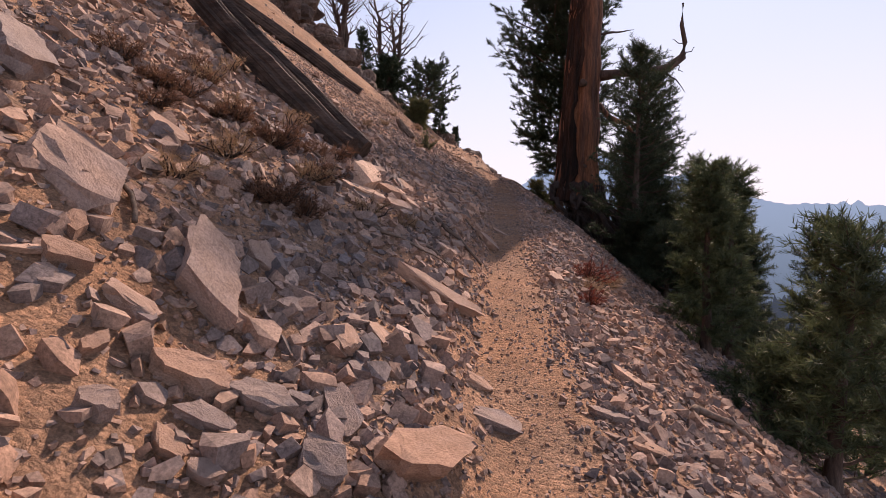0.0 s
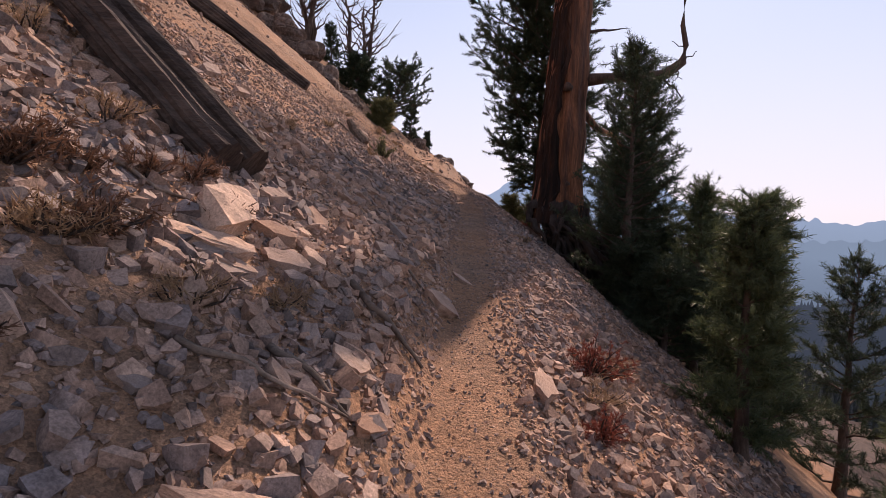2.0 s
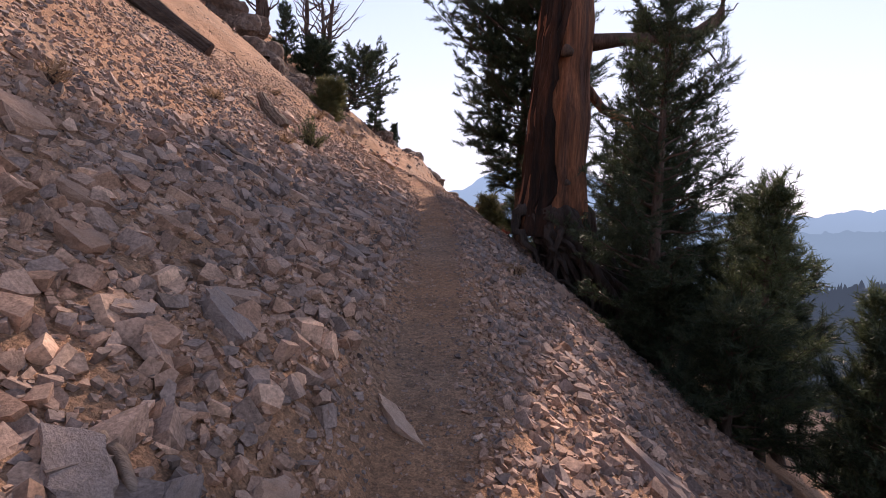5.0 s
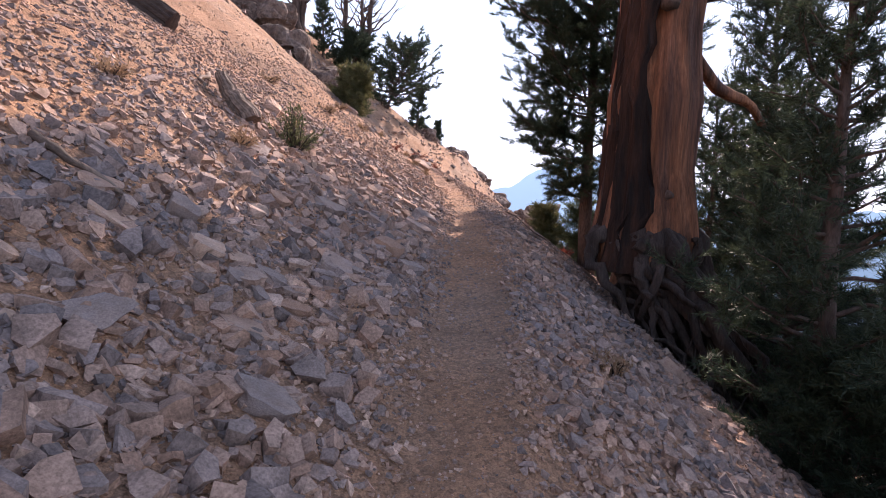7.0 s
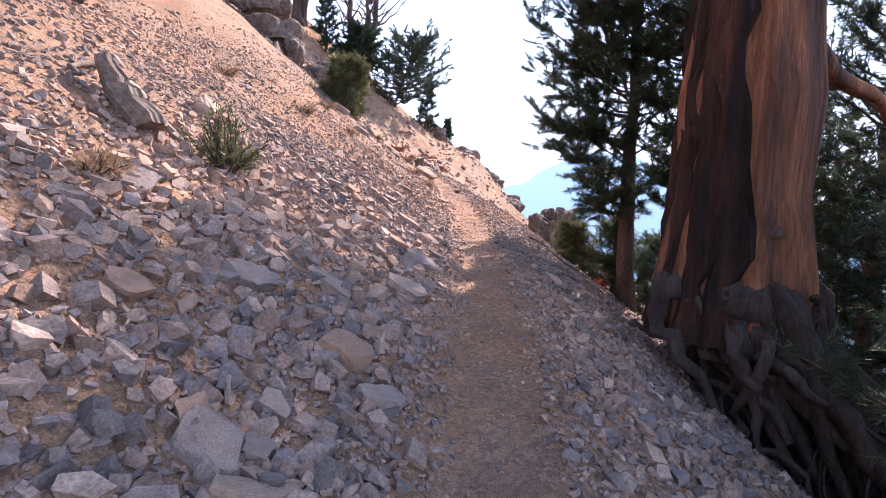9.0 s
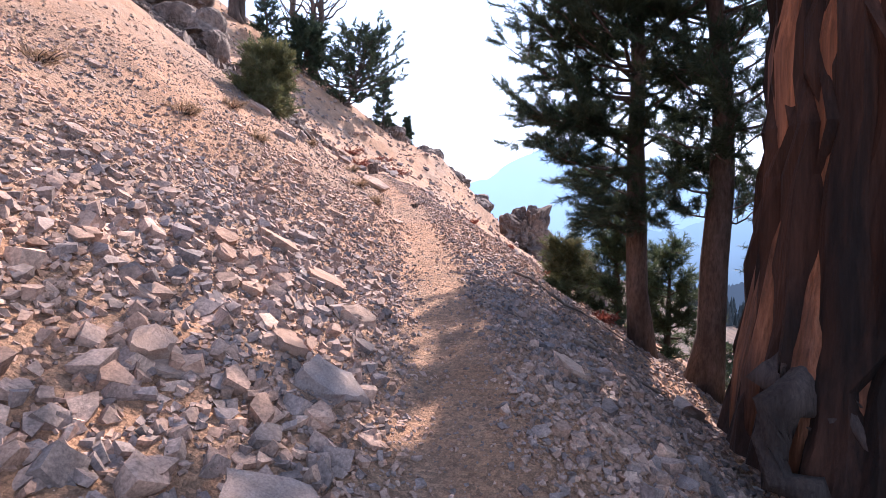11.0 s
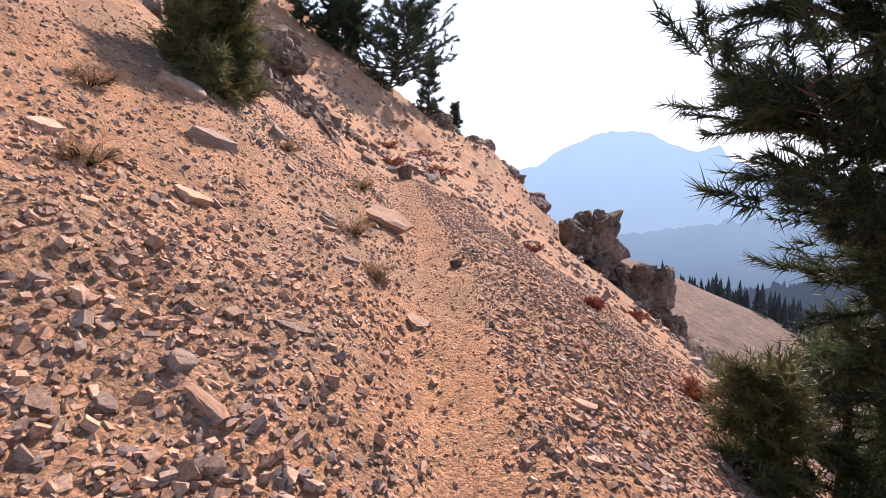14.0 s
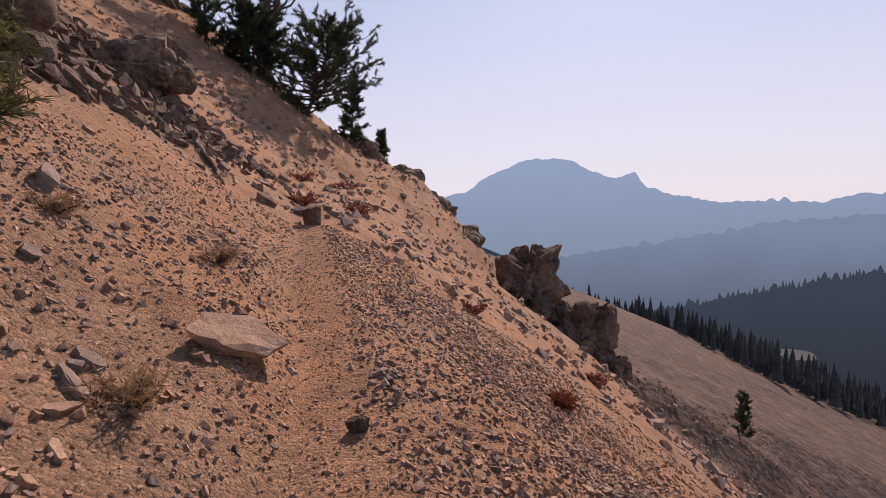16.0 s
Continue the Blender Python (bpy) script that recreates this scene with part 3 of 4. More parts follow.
x, y = spots(9000, 5.0, 34, 28, 75, lambda x, y: np.interp(x, [5, 34], [1.0, 0.5]))
scree("talus", x, y, 0.12 + 0.4 * rng.rand(len(x)) ** 2.5, 6, 0.4, "grey talus stones on the lower slope", points=8)
x, y = spots(2600, -12, -4.6, 26, 36, lambda x, y: 1.0 + 0 * x)
scree("rib_rubble", x, y, 0.12 + 0.4 * rng.rand(len(x)) ** 2.2, 7, 0.5, "dark coarse rubble on the upper rib", points=10, material=M_CLIFF)

ROCK_MESHES = []
for i in range(16):
    sv, st = stone_shape(900 + i, 15, (0.25, 0.32, 0.4, 0.55)[i % 4], 0.6)
    me = mesh_from("rock", sv, st, M_ROCK)
    bm = bmesh.new()
    bm.from_mesh(me)
    bmesh.ops.dissolve_limit(bm, angle_limit=0.16, verts=bm.verts[:], edges=bm.edges[:])
    bmesh.ops.triangulate(bm, faces=bm.faces[:])
    bmesh.ops.subdivide_edges(bm, edges=bm.edges[:], cuts=2, use_grid_fill=True)
    flat = (0.25, 0.32, 0.4, 0.55)[i % 4]
    chip = np.random.RandomState(950 + i)
    for w in bm.verts:
        k = 1 - 0.05 * chip.rand() - 0.10 * (chip.rand() < 0.12)
        w.co = Vector((w.co.x * k + 0.012 * chip.randn(), w.co.y * k + 0.012 * chip.randn(), w.co.z * (1 - 0.12 * chip.rand()) + 0.02 * flat * chip.randn()))
    bm.to_mesh(me)
    bm.free()
    ROCK_MESHES.append(me)


def rock(x, y, long, wide, thick, yaw, kind, tilt=(0.0, 0.0), label="", up=0.0, group="loose slabs on the slope", stone=None):
    """One slab lying on the slope: its length, width and thickness, and the way it points."""
    thick *= 1.4
    me = ROCK_MESHES[kind % len(ROCK_MESHES)]
    if stone:
        me = me.copy()
        me.materials[0] = stone
    ob = new("rock", me)
    n = Vector(ground_normal(np.array([x]), np.array([y]))[0]) + Vector((tilt[0], tilt[1], 0))
    n.normalize()
    q = n.to_track_quat("Z", "Y").to_matrix().to_4x4() @ Matrix.Rotation(radians(yaw), 4, "Z")
    ob.matrix_world = Matrix.Translation(Vector((x, y, float(height(x, y)) + up)) + n * thick * 0.22) @ q @ Matrix.Diagonal((long, wide / 0.8, thick / (0.25, 0.32, 0.4, 0.55)[kind % 4], 1))
    return tagged(ob, label or "pale angular stone slab lying on scree", "rock", group)


# medium slabs all along the slope, each a stone of its own
x, y = spots(1500, -4.2, 3.2, 0.6, 30, lambda x, y: 0.32 * off_trail(x, y, 0.45, 0.5) * (1.05 - sandiness(x, y)) * np.where(x > trail_x(y), 0.45, 1.0) * np.interp(y, [0, 14, 18, 30], [1, 1, 0.3, 0.12]))
for i in range(min(len(x), 130)):
    s = 0.15 + 0.2 * rng.rand() ** 1.5
    rock(float(x[i]), float(y[i]), s * 1.2, s * (0.5 + 0.4 * rng.rand()), s * (0.12 + 0.16 * rng.rand()), rng.rand() * 360, int(rng.randint(16)), tuple(rng.randn(2) * 0.22), ("pale angular stone slab lying on scree", "grey broken stone half buried in gravel", "dusty tan stone block on the slope")[i % 3])

# the largest slabs, where they lie beside the trail
rock(-1.30, 2.33, 0.78, 0.44, 0.13, -122, 10)
rock(-1.07, 1.77, 0.37, 0.23, 0.07, -63, 1)
rock(-1.92, 2.35, 0.74, 0.34, 0.10, -107, 8)
rock(-0.94, 2.60, 0.36, 0.21, 0.06, -34, 15)
rock(-0.35, 4.12, 0.96, 0.25, 0.07, -48, 6)
rock(0.04, 2.79, 0.41, 0.20, 0.06, -74, 13)
rock(-0.06, 3.17, 0.29, 0.15, 0.04, -54, 4)
rock(-0.26, 2.01, 0.68, 0.27, 0.10, -24, 11)
rock(-0.82, 1.84, 0.27, 0.19, 0.06, -51, 2)
rock(-0.94, 1.65, 0.25, 0.14, 0.04, -69, 9)
rock(-1.33, 1.88, 0.28, 0.17, 0.05, -74, 0)
rock(-1.55, 1.84, 0.23, 0.16, 0.05, -52, 7)
rock(-1.68, 2.05, 0.21, 0.12, 0.05, 60, 14)
rock(-2.82, 3.09, 0.90, 0.41, 0.12, -131, 5)
rock(-0.58, 2.75, 0.39, 0.15, 0.04, -151, 12)
rock(-2.24, 3.63, 0.44, 0.22, 0.07, -91, 3)
rock(-1.27, 1.59, 0.16, 0.10, 0.04, 21, 10)
rock(-1.14, 1.42, 0.15, 0.14, 0.05, -63, 1)
rock(-0.56, 1.69, 0.21, 0.15, 0.05, -85, 8)
rock(-0.83, 1.45, 0.14, 0.10, 0.04, -74, 15)
rock(-0.96, 1.48, 0.17, 0.11, 0.04, -104, 6)
rock(-0.71, 2.81, 0.18, 0.13, 0.04, -48, 13)
rock(-1.25, 2.85, 0.32, 0.19, 0.06, -111, 4)
rock(0.68, 3.02, 0.29, 0.15, 0.04, -66, 11)
rock(0.83, 2.74, 0.27, 0.14, 0.04, -57, 2)
rock(-1.41, 5.93, 0.60, 0.56, 0.17, 17, 9)
rock(-1.33, 5.62, 0.64, 0.31, 0.09, -34, 0)
rock(-1.19, 5.46, 0.61, 0.15, 0.04, -21, 7)
rock(-1.15, 6.23, 0.36, 0.24, 0.07, -31, 14)
rock(-1.01, 6.03, 0.41, 0.22, 0.07, -27, 5)
rock(-1.36, 5.16, 0.21, 0.14, 0.04, -72, 12)
rock(-0.41, 5.20, 0.29, 0.22, 0.06, -98, 3)
rock(-1.00, 4.30, 0.20, 0.13, 0.04, -62, 10)
rock(-0.25, 4.89, 0.40, 0.17, 0.05, -24, 1)
rock(-0.76, 4.69, 0.15, 0.09, 0.03, -67, 8)
rock(-0.59, 4.83, 0.21, 0.08, 0.03, -59, 15)
rock(-2.19, 5.37, 0.24, 0.22, 0.07, -79, 6)
rock(-1.75, 4.77, 0.30, 0.18, 0.05, -108, 13)
rock(-0.67, 5.38, 0.28, 0.14, 0.04, -143, 4)
rock(-0.05, 7.65, 0.49, 0.20, 0.06, -27, 11)
rock(0.75, 6.12, 0.61, 0.23, 0.07, -170, 2)
rock(-0.44, 4.37, 0.10, 0.09, 0.03, 9, 9)
rock(1.30, 7.35, 0.38, 0.15, 0.05, -44, 0)
rock(-0.91, 5.21, 0.30, 0.19, 0.07, -92, 7)
rock(-1.17, 5.59, 0.36, 0.16, 0.05, -38, 14)
rock(-1.47, 7.00, 0.31, 0.24, 0.09, 2, 5)
rock(-0.60, 8.57, 0.49, 0.23, 0.07, -114, 12)
rock(-0.03, 7.44, 0.54, 0.30, 0.09, -41, 3)
rock(0.17, 8.80, 0.52, 0.15, 0.05, -126, 10)
rock(1.61, 9.14, 0.74, 0.18, 0.05, -143, 1)
rock(-1.13, 7.09, 0.56, 0.17, 0.07, -142, 8)
rock(-0.70, 6.95, 0.12, 0.10, 0.03, 21, 15)
rock(-1.10, 6.64, 0.18, 0.16, 0.05, 7, 6)
rock(-1.15, 8.43, 0.26, 0.20, 0.06, -89, 13)
rock(-0.17, 7.88, 0.26, 0.13, 0.05, -20, 4)
rock(-0.89, 6.22, 0.23, 0.17, 0.07, -79, 11)
rock(-1.14, 7.35, 0.26, 0.17, 0.05, -113, 2)
rock(-2.66, 9.21, 0.43, 0.23, 0.09, 5, 9)
rock(-0.83, 6.29, 0.14, 0.04, 0.02, -101, 0)
rock(-1.42, 12.33, 0.28, 0.22, 0.09, -77, 7)
rock(-0.42, 14.06, 0.35, 0.32, 0.10, -29, 14)
rock(-0.17, 13.80, 0.30, 0.19, 0.06, -48, 5)
rock(-1.17, 12.11, 0.29, 0.25, 0.09, -62, 12)
rock(-0.96, 12.06, 0.15, 0.12, 0.05, -87, 3)
rock(-0.84, 12.09, 0.30, 0.12, 0.05, -100, 10)
rock(-0.87, 12.34, 0.29, 0.14, 0.05, -75, 1)
rock(-0.65, 13.05, 0.36, 0.21, 0.06, -102, 8)
rock(-1.25, 13.49, 0.25, 0.22, 0.06, -69, 15)
rock(-1.04, 14.27, 0.36, 0.29, 0.08, -45, 6)
rock(-0.72, 14.75, 0.46, 0.21, 0.06, -95, 13)
rock(-0.31, 16.26, 0.40, 0.27, 0.08, -81, 4)
rock(-0.69, 12.27, 0.17, 0.11, 0.04, -38, 11)
rock(-0.39, 12.56, 0.16, 0.13, 0.05, 43, 2)
rock(-0.65, 12.11, 0.27, 0.14, 0.06, -40, 9)
rock(-1.06, 11.92, 0.14, 0.13, 0.05, -74, 0)
rock(-0.55, 13.40, 0.21, 0.18, 0.05, -98, 7)
rock(-1.09, 14.95, 0.26, 0.15, 0.04, -41, 14)
rock(-0.51, 13.14, 0.17, 0.16, 0.05, 7, 5)
rock(0.73, 13.72, 0.14, 0.11, 0.04, -17, 12)
rock(-0.31, 15.35, 0.44, 0.35, 0.10, -97, 3)
rock(-0.59, 16.47, 0.28, 0.21, 0.06, -98, 10)
rock(-0.98, 15.89, 0.25, 0.23, 0.07, -9, 1)
rock(-0.64, 17.60, 0.32, 0.14, 0.04, -100, 8)
rock(-0.99, 14.49, 0.19, 0.15, 0.06, 18, 15)
rock(-2.42, 16.33, 0.41, 0.25, 0.10, 56, 6)
rock(-0.68, 14.72, 0.14, 0.09, 0.03, -64, 13)
rock(-0.86, 14.86, 0.11, 0.08, 0.03, -68, 4)
rock(-0.76, 15.06, 0.11, 0.10, 0.03, 6, 11)
rock(1.04, 17.29, 0.29, 0.17, 0.05, -107, 2)
rock(2.22, 18.22, 1.18, 0.35, 0.10, -49, 9)
rock(-1.18, 16.23, 0.26, 0.13, 0.04, -88, 0)
rock(-0.38, 17.19, 0.33, 0.11, 0.03, -45, 7)
rock(-0.85, 15.91, 0.42, 0.12, 0.03, -33, 14)
rock(-0.62, 17.50, 0.36, 0.18, 0.05, -68, 5)
rock(-1.05, 17.73, 0.43, 0.27, 0.08, -70, 12)
rock(-1.23, 17.29, 0.20, 0.16, 0.05, -81, 3)
rock(-1.05, 18.45, 0.24, 0.22, 0.07, -61, 10)
rock(-1.15, 17.07, 0.22, 0.16, 0.06, 53, 1)
rock(-0.35, 17.17, 0.31, 0.19, 0.06, -47, 8)
rock(-0.65, 16.93, 0.15, 0.11, 0.04, 23, 15)
rock(-1.04, 17.26, 0.17, 0.12, 0.05, 29, 6)
rock(-0.91, 16.86, 0.15, 0.14, 0.05, -66, 13)
rock(-2.94, 22.76, 0.55, 0.25, 0.07, -3, 4)
rock(-0.99, 17.02, 0.12, 0.10, 0.04, 35, 11)
rock(-0.84, 17.10, 0.10, 0.07, 0.03, -61, 2)
rock(-0.53, 16.99, 0.12, 0.11, 0.04, -91, 9)
rock(-1.01, 19.70, 0.29, 0.11, 0.04, -83, 0)
rock(-1.94, 21.18, 0.31, 0.17, 0.05, -34, 7)
rock(-2.33, 22.24, 0.55, 0.22, 0.07, -18, 14)
rock(-2.89, 22.82, 0.39, 0.26, 0.08, -33, 5)
rock(-2.45, 20.67, 0.25, 0.17, 0.05, -9, 12)
rock(-0.57, 21.68, 0.26, 0.15, 0.04, -118, 3)
rock(-1.00, 20.46, 0.25, 0.08, 0.02, -60, 10)
rock(-1.09, 21.79, 0.20, 0.09, 0.03, -44, 1)
rock(-0.92, 22.05, 0.22, 0.09, 0.03, -74, 8)
rock(0.53, 21.06, 0.22, 0.13, 0.04, -71, 15)
rock(0.42, 20.75, 0.13, 0.09, 0.03, -87, 6)
rock(-1.43, 19.74, 0.08, 0.06, 0.02, -65, 13)
rock(-1.19, 19.83, 0.13, 0.12, 0.04, 4, 4)
rock(-1.26, 19.51, 0.09, 0.08, 0.03, -82, 11)
rock(-1.2, 23.5, 0.62, 0.42, 0.11, -21, 2, (0.1, -0.3), "large pale slab jutting over the trail edge")
rock(-2.60, 24.04, 0.29, 0.21, 0.08, 50, 9)
rock(-1.50, 22.57, 0.35, 0.10, 0.04, -125, 0)
rock(-1.42, 22.37, 0.18, 0.08, 0.03, -22, 7)
rock(-1.56, 22.78, 0.20, 0.10, 0.03, -88, 14)
rock(-1.30, 22.17, 0.15, 0.05, 0.02, 47, 5)
rock(-1.75, 22.59, 0.09, 0.06, 0.03, 48, 12)
rock(-2.09, 23.18, 0.12, 0.11, 0.03, -1, 3)
rock(-3.97, 26.69, 0.18, 0.16, 0.05, -50, 10)
rock(-2.2, 30.1, 0.5, 0.42, 0.3, 60, 7, (0, 0), "dark squarish boulder beside the trail", stone=M_CLIFF)
rock(-0.43, 23.18, 0.13, 0.11, 0.07, 10, 2, (0, 0), "small dark stone on the trail", stone=M_CLIFF)


# ---- trees on the valley side ----
def old_tree():
    """The huge old trunk beside the trail, with stripped red wood, a dead crooked limb and bare roots."""
    rng = np.random.RandomState(3)
    x, y = 2.7, 16.8
    root = new("old_pine")
    root.location = (x, y, 1.95)
    n = 26
    t = np.linspace(0, 1, n)
    line = np.stack([0.10 * t * 12 * 0.35, 0.02 * np.sin(t * 5), t * 11.3 - 0.35], -1)
    r = 0.64 * (1 - 0.6 * t) + 0.1 * np.exp(-t * 26)
    part_mesh("trunk", tubes_mesh("trunk", [tube_arrays(line, r, 72, 0.085, 0.5, seed=5)], M_OLDWOOD), root, "furrowed red-brown weathered trunk with stripped bark")
    # a sheet of dark bark that still clings to the uphill side
    na, nh = 26, 40
    sheet = []
    for k in range(nh):
        f = k / (nh - 1) * 0.92
        c = np.array([np.interp(f, t, line[:, m]) for m in range(3)])
        rk = np.interp(f, t, r)
        a0, a1 = 2.3 + 0.10 * math.sin(k * 1.3) + 0.08 * rng.randn(), 4.35 + 0.16 * math.sin(k * 0.5) + 0.07 * rng.randn()
        a = np.linspace(a0, a1, na)
        rr = rk * 1.06 + 0.022 * np.sin(a * 17 + 0.15 * k) + 0.016 * np.sin(a * 31 + k * 0.3) + 0.012 * rng.randn(na)
        sheet.append(np.stack([c[0] + rr * np.cos(a), c[1] + rr * np.sin(a), np.full(na, c[2])], -1))
    g = np.arange(na * nh).reshape(nh, na)
    q = np.stack([g[:-1, :-1], g[:-1, 1:], g[1:, 1:], g[1:, :-1]], -1).reshape(-1, 4)
    part_mesh("bark", mesh_from("bark", np.concatenate(sheet), q, M_CHAR), root, "dark charred bark on one side")
    for a, h, s in ((4.9, 0.65, 0.07), (4.75, 3.05, 0.12)):
        part_mesh("knot", tubes_mesh("knot", [tube_arrays([(0.55 * math.cos(a), 0.55 * math.sin(a), h), (0.63 * math.cos(a), 0.63 * math.sin(a), h + 0.02), (0.67 * math.cos(a), 0.67 * math.sin(a), h + 0.03)], [s, s * 0.9, s * 0.5], 10, 0.2)], M_BARK), root)
    limb = np.array([(0.5, -0.2, 3.32), (1.1, -0.35, 3.36), (1.8, -0.5, 3.34), (2.4, -0.6, 3.42), (2.78, -0.62, 3.72), (2.84, -0.62, 4.1), (2.74, -0.6, 4.6), (2.76, -0.6, 5.2)])
    part_mesh("dead_limb", tubes_mesh("dead_limb", [tube_arrays(limb, [0.17, 0.13, 0.115, 0.12, 0.11, 0.07, 0.055, 0.03], 12, 0.08, seed=2)], M_BARK), root, "crooked dead grey limb turned upwards")
    for a, b, w in (((2.3, -0.6, 3.35), (2.85, -0.7, 2.72), 0.035), ((2.8, -0.6, 3.75), (3.12, -0.6, 3.98), 0.025), ((2.82, -0.6, 4.05), (2.5, -0.6, 4.2), 0.02), ((1.9, -0.5, 3.3), (2.25, -0.5, 3.45), 0.02), ((0.6, -0.1, 4.55), (1.5, -0.3, 4.6), 0.05), ((2.6, -0.6, 3.5), (2.8, -0.62, 3.3), 0.02)):
        part_mesh("broken_twig", tubes_mesh("broken_twig", [tube_arrays(bent(a, b, 7, 0.10, rng), np.linspace(w, 0.008, 7), 7, 0.1)], M_GREYWOOD), root)
    part_mesh("lower_branch", tubes_mesh("lower_branch", [tube_arrays(bent((0.6, 0.1, 2.55), (2.0, 0.6, 1.55), 8, 0.12, rng), np.linspace(0.10, 0.045, 8), 9, 0.1)], M_OLDWOOD), root, "bare drooping branch")
    # exposed roots: a knot of twisted stems that hang over the washed-out edge
    for i in range(22):
        a = math.pi * (0.98 + 0.92 * (i + rng.rand()) / 22)
        s = np.array([0.62 * math.cos(a), 0.62 * math.sin(a), 0.0 + 0.22 * rng.rand()])
        e = np.array([-0.4 + 2.3 * rng.rand(), -0.5 - 0.85 * rng.rand(), 0])
        e[2] = float(height(x + e[0], y + e[1])) - 1.95 - 0.05
        p = bent(s, e, 14, 0.26, rng, sag=0.12)
        part_mesh("root", tubes_mesh("root", [tube_arrays(p, np.linspace(0.045 + 0.1 * rng.rand(), 0.02, 14), 16, 0.24, 2.2, seed=i)], M_GREYWOOD), root)
    for i in range(9):
        a = math.pi * (1.2 + 0.7 * i / 9)
        s = np.array([0.45 * math.cos(a), 0.45 * math.sin(a), -0.25])
        e = np.array([math.cos(a + 0.5) * 0.95 + 0.25, math.sin(a + 0.5) * 1.15, -0.55 - 0.5 * rng.rand()])
        part_mesh("root", tubes_mesh("root", [tube_arrays(bent(s, e, 10, 0.1, rng, 0.02), np.linspace(0.085, 0.035, 10), 14, 0.2, 1.0, seed=60 + i)], M_GREYWOOD), root)
    lump = [(0.2, 0.25, 0.6, 0.6, 0.8), (0.75, 0.15, 0.5, 0.5, 0.7)]
    for cx, cy, rx, ry, rz in lump:
        zc = float(height(x + cx, y + cy)) - 1.95 + 0.15
        pts = [(cx, cy, zc - rz + 2 * rz * k / 9) for k in range(10)]
        part_mesh("root_plate", tubes_mesh("root_plate", [tube_arrays(pts, [max(0.05, rx * math.sqrt(max(0.0, 1 - (2 * k / 9 - 1) ** 2))) for k in range(10)], 26, 0.22, 0.6, seed=int(cx * 50))], M_GREYWOOD, False), root)
    fibres = []
    for i in range(260):
        s = np.array([0.5 + 1.3 * rng.rand(), -0.6 - 0.5 * rng.rand(), 0])
        s[2] = min(0.0, float(height(x + s[0], y + s[1])) - 1.95 + 0.75 + 0.2 * rng.rand())
        e = s + np.array([0.25 * rng.randn() + 0.15, 0.1 - 0.35 * rng.rand(), -0.35 - 0.45 * rng.rand()])
        fibres.append(tube_arrays(bent(s, e, 5, 0.06, rng), np.linspace(0.024, 0.004, 5), 4, cap=False))
    part_mesh("root_fringe", tubes_mesh("root_fringe", fibres, M_GREYWOOD), root, "frayed hanging root fibres")
    # living crown, high above the trail
    pos, way, wood = [], [], []
    for i in range(26):
        h = 9.7 + 1.1 * rng.rand()
        az = rng.rand() * 6.28
        ln = 0.2 + 0.35 * rng.rand()
        s = np.array([0.4, 0, h])
        e = s + np.array([math.cos(az) * ln, math.sin(az) * ln, 0.25 * ln])
        p = bent(s, e, 6, 0.2, rng)
        wood.append(tube_arrays(p, np.linspace(0.05, 0.01, 6), 5, cap=False))
        for k in range(14):
            c = p[2] + (p[5] - p[2]) * rng.rand() + rng.randn(3) * 0.16
            pos.append(c)
            d = (e - s) / ln + rng.randn(3) * 0.5
            way.append(d / np.linalg.norm(d))
    part_mesh("bough", tubes_mesh("bough", wood, M_BARK), root)
    v, f = tufts(np.array(pos), np.array(way), rng, 22, 0.17, 0.03)
    part_mesh("crown", mesh_from("crown", v, f, M_NEEDLE), root, "high green needle crown")
    return tagged(root, "massive old pine with red trunk and exposed roots beside trail", "tree")


old_tree()
conifer("pine", (2.76, 20.95), 10.9, 2.5, 0.15, 11, (0.1, 0.0), 165, "slender mountain pine with bare lower trunk", trunk_r=0.145, twigs=15, one_side=0.5, per=36, tuft=0.1, width=0.009, steps=(0.45, 0.62, 0.78, 0.92, 1.05), shun=1.9, spray=1.45, needles=M_NEEDLE_DARK, top_power=0.45)
conifer("pine", (3.25, 20.25), 9.8, 1.75, 0.22, 12, (-0.55, 0.1), 110, "tall pine with leaning bare trunk above scree", trunk_r=0.185, twigs=12, per=32, tuft=0.1, width=0.009, steps=(0.45, 0.62, 0.78, 0.92, 1.05), spray=1.45, sweep=0.35, needles=M_NEEDLE_DARK, top_power=0.5)
conifer("pine", (5.2, 18.6), 7.4, 1.8, 0.05, 13, (0, 0), 120, "dense dark pine behind the old trunk", needles=M_NEEDLE_DARK, twigs=12)
conifer("pine", (3.9, 14.7), 5.85, 1.65, 0.04, 14, (0, 0), 84, "dark conical pine growing below the trail", needles=M_NEEDLE_DARK, twigs=11)
conifer("fir", (4.7, 16.7), 4.3, 1.5, 0.03, 44, (0, 0), 90, "dense dark fir behind the bare roots", needles=M_NEEDLE_DARK, twigs=12)
conifer("fir", (6.6, 16.8), 4.6, 1.4, 0.05, 15, (0.1, 0), 60, "dense dark fir on the lower slope", needles=M_NEEDLE_DARK, twigs=11)
conifer("pine", (5.0, 13.5), 3.85, 0.9, 0.04, 16, (0, 0), 50, "young green pine below the trail edge", twigs=11)
conifer("pine", (3.3, 8.34), 2.85, 0.5, 0.05, 17, (0.0, 0), 46, "young pine with upright candles on the slope", twigs=10)
conifer("pine", (3.19, 5.08), 2.4, 0.8, 0.03, 18, (0.1, 0.0), 36, "bushy young pine leaning over the slope", twigs=10)
conifer("pine", (4.7, 7.3), 2.0, 0.9, 0.03, 19, (0.1, 0), 40, "bushy green pine on the slope below", twigs=10)
conifer("pine", (4.25, 9.7), 3.35, 0.5, 0.04, 20, (0, 0), 44, "green pine with spiky top below the trail", twigs=10)
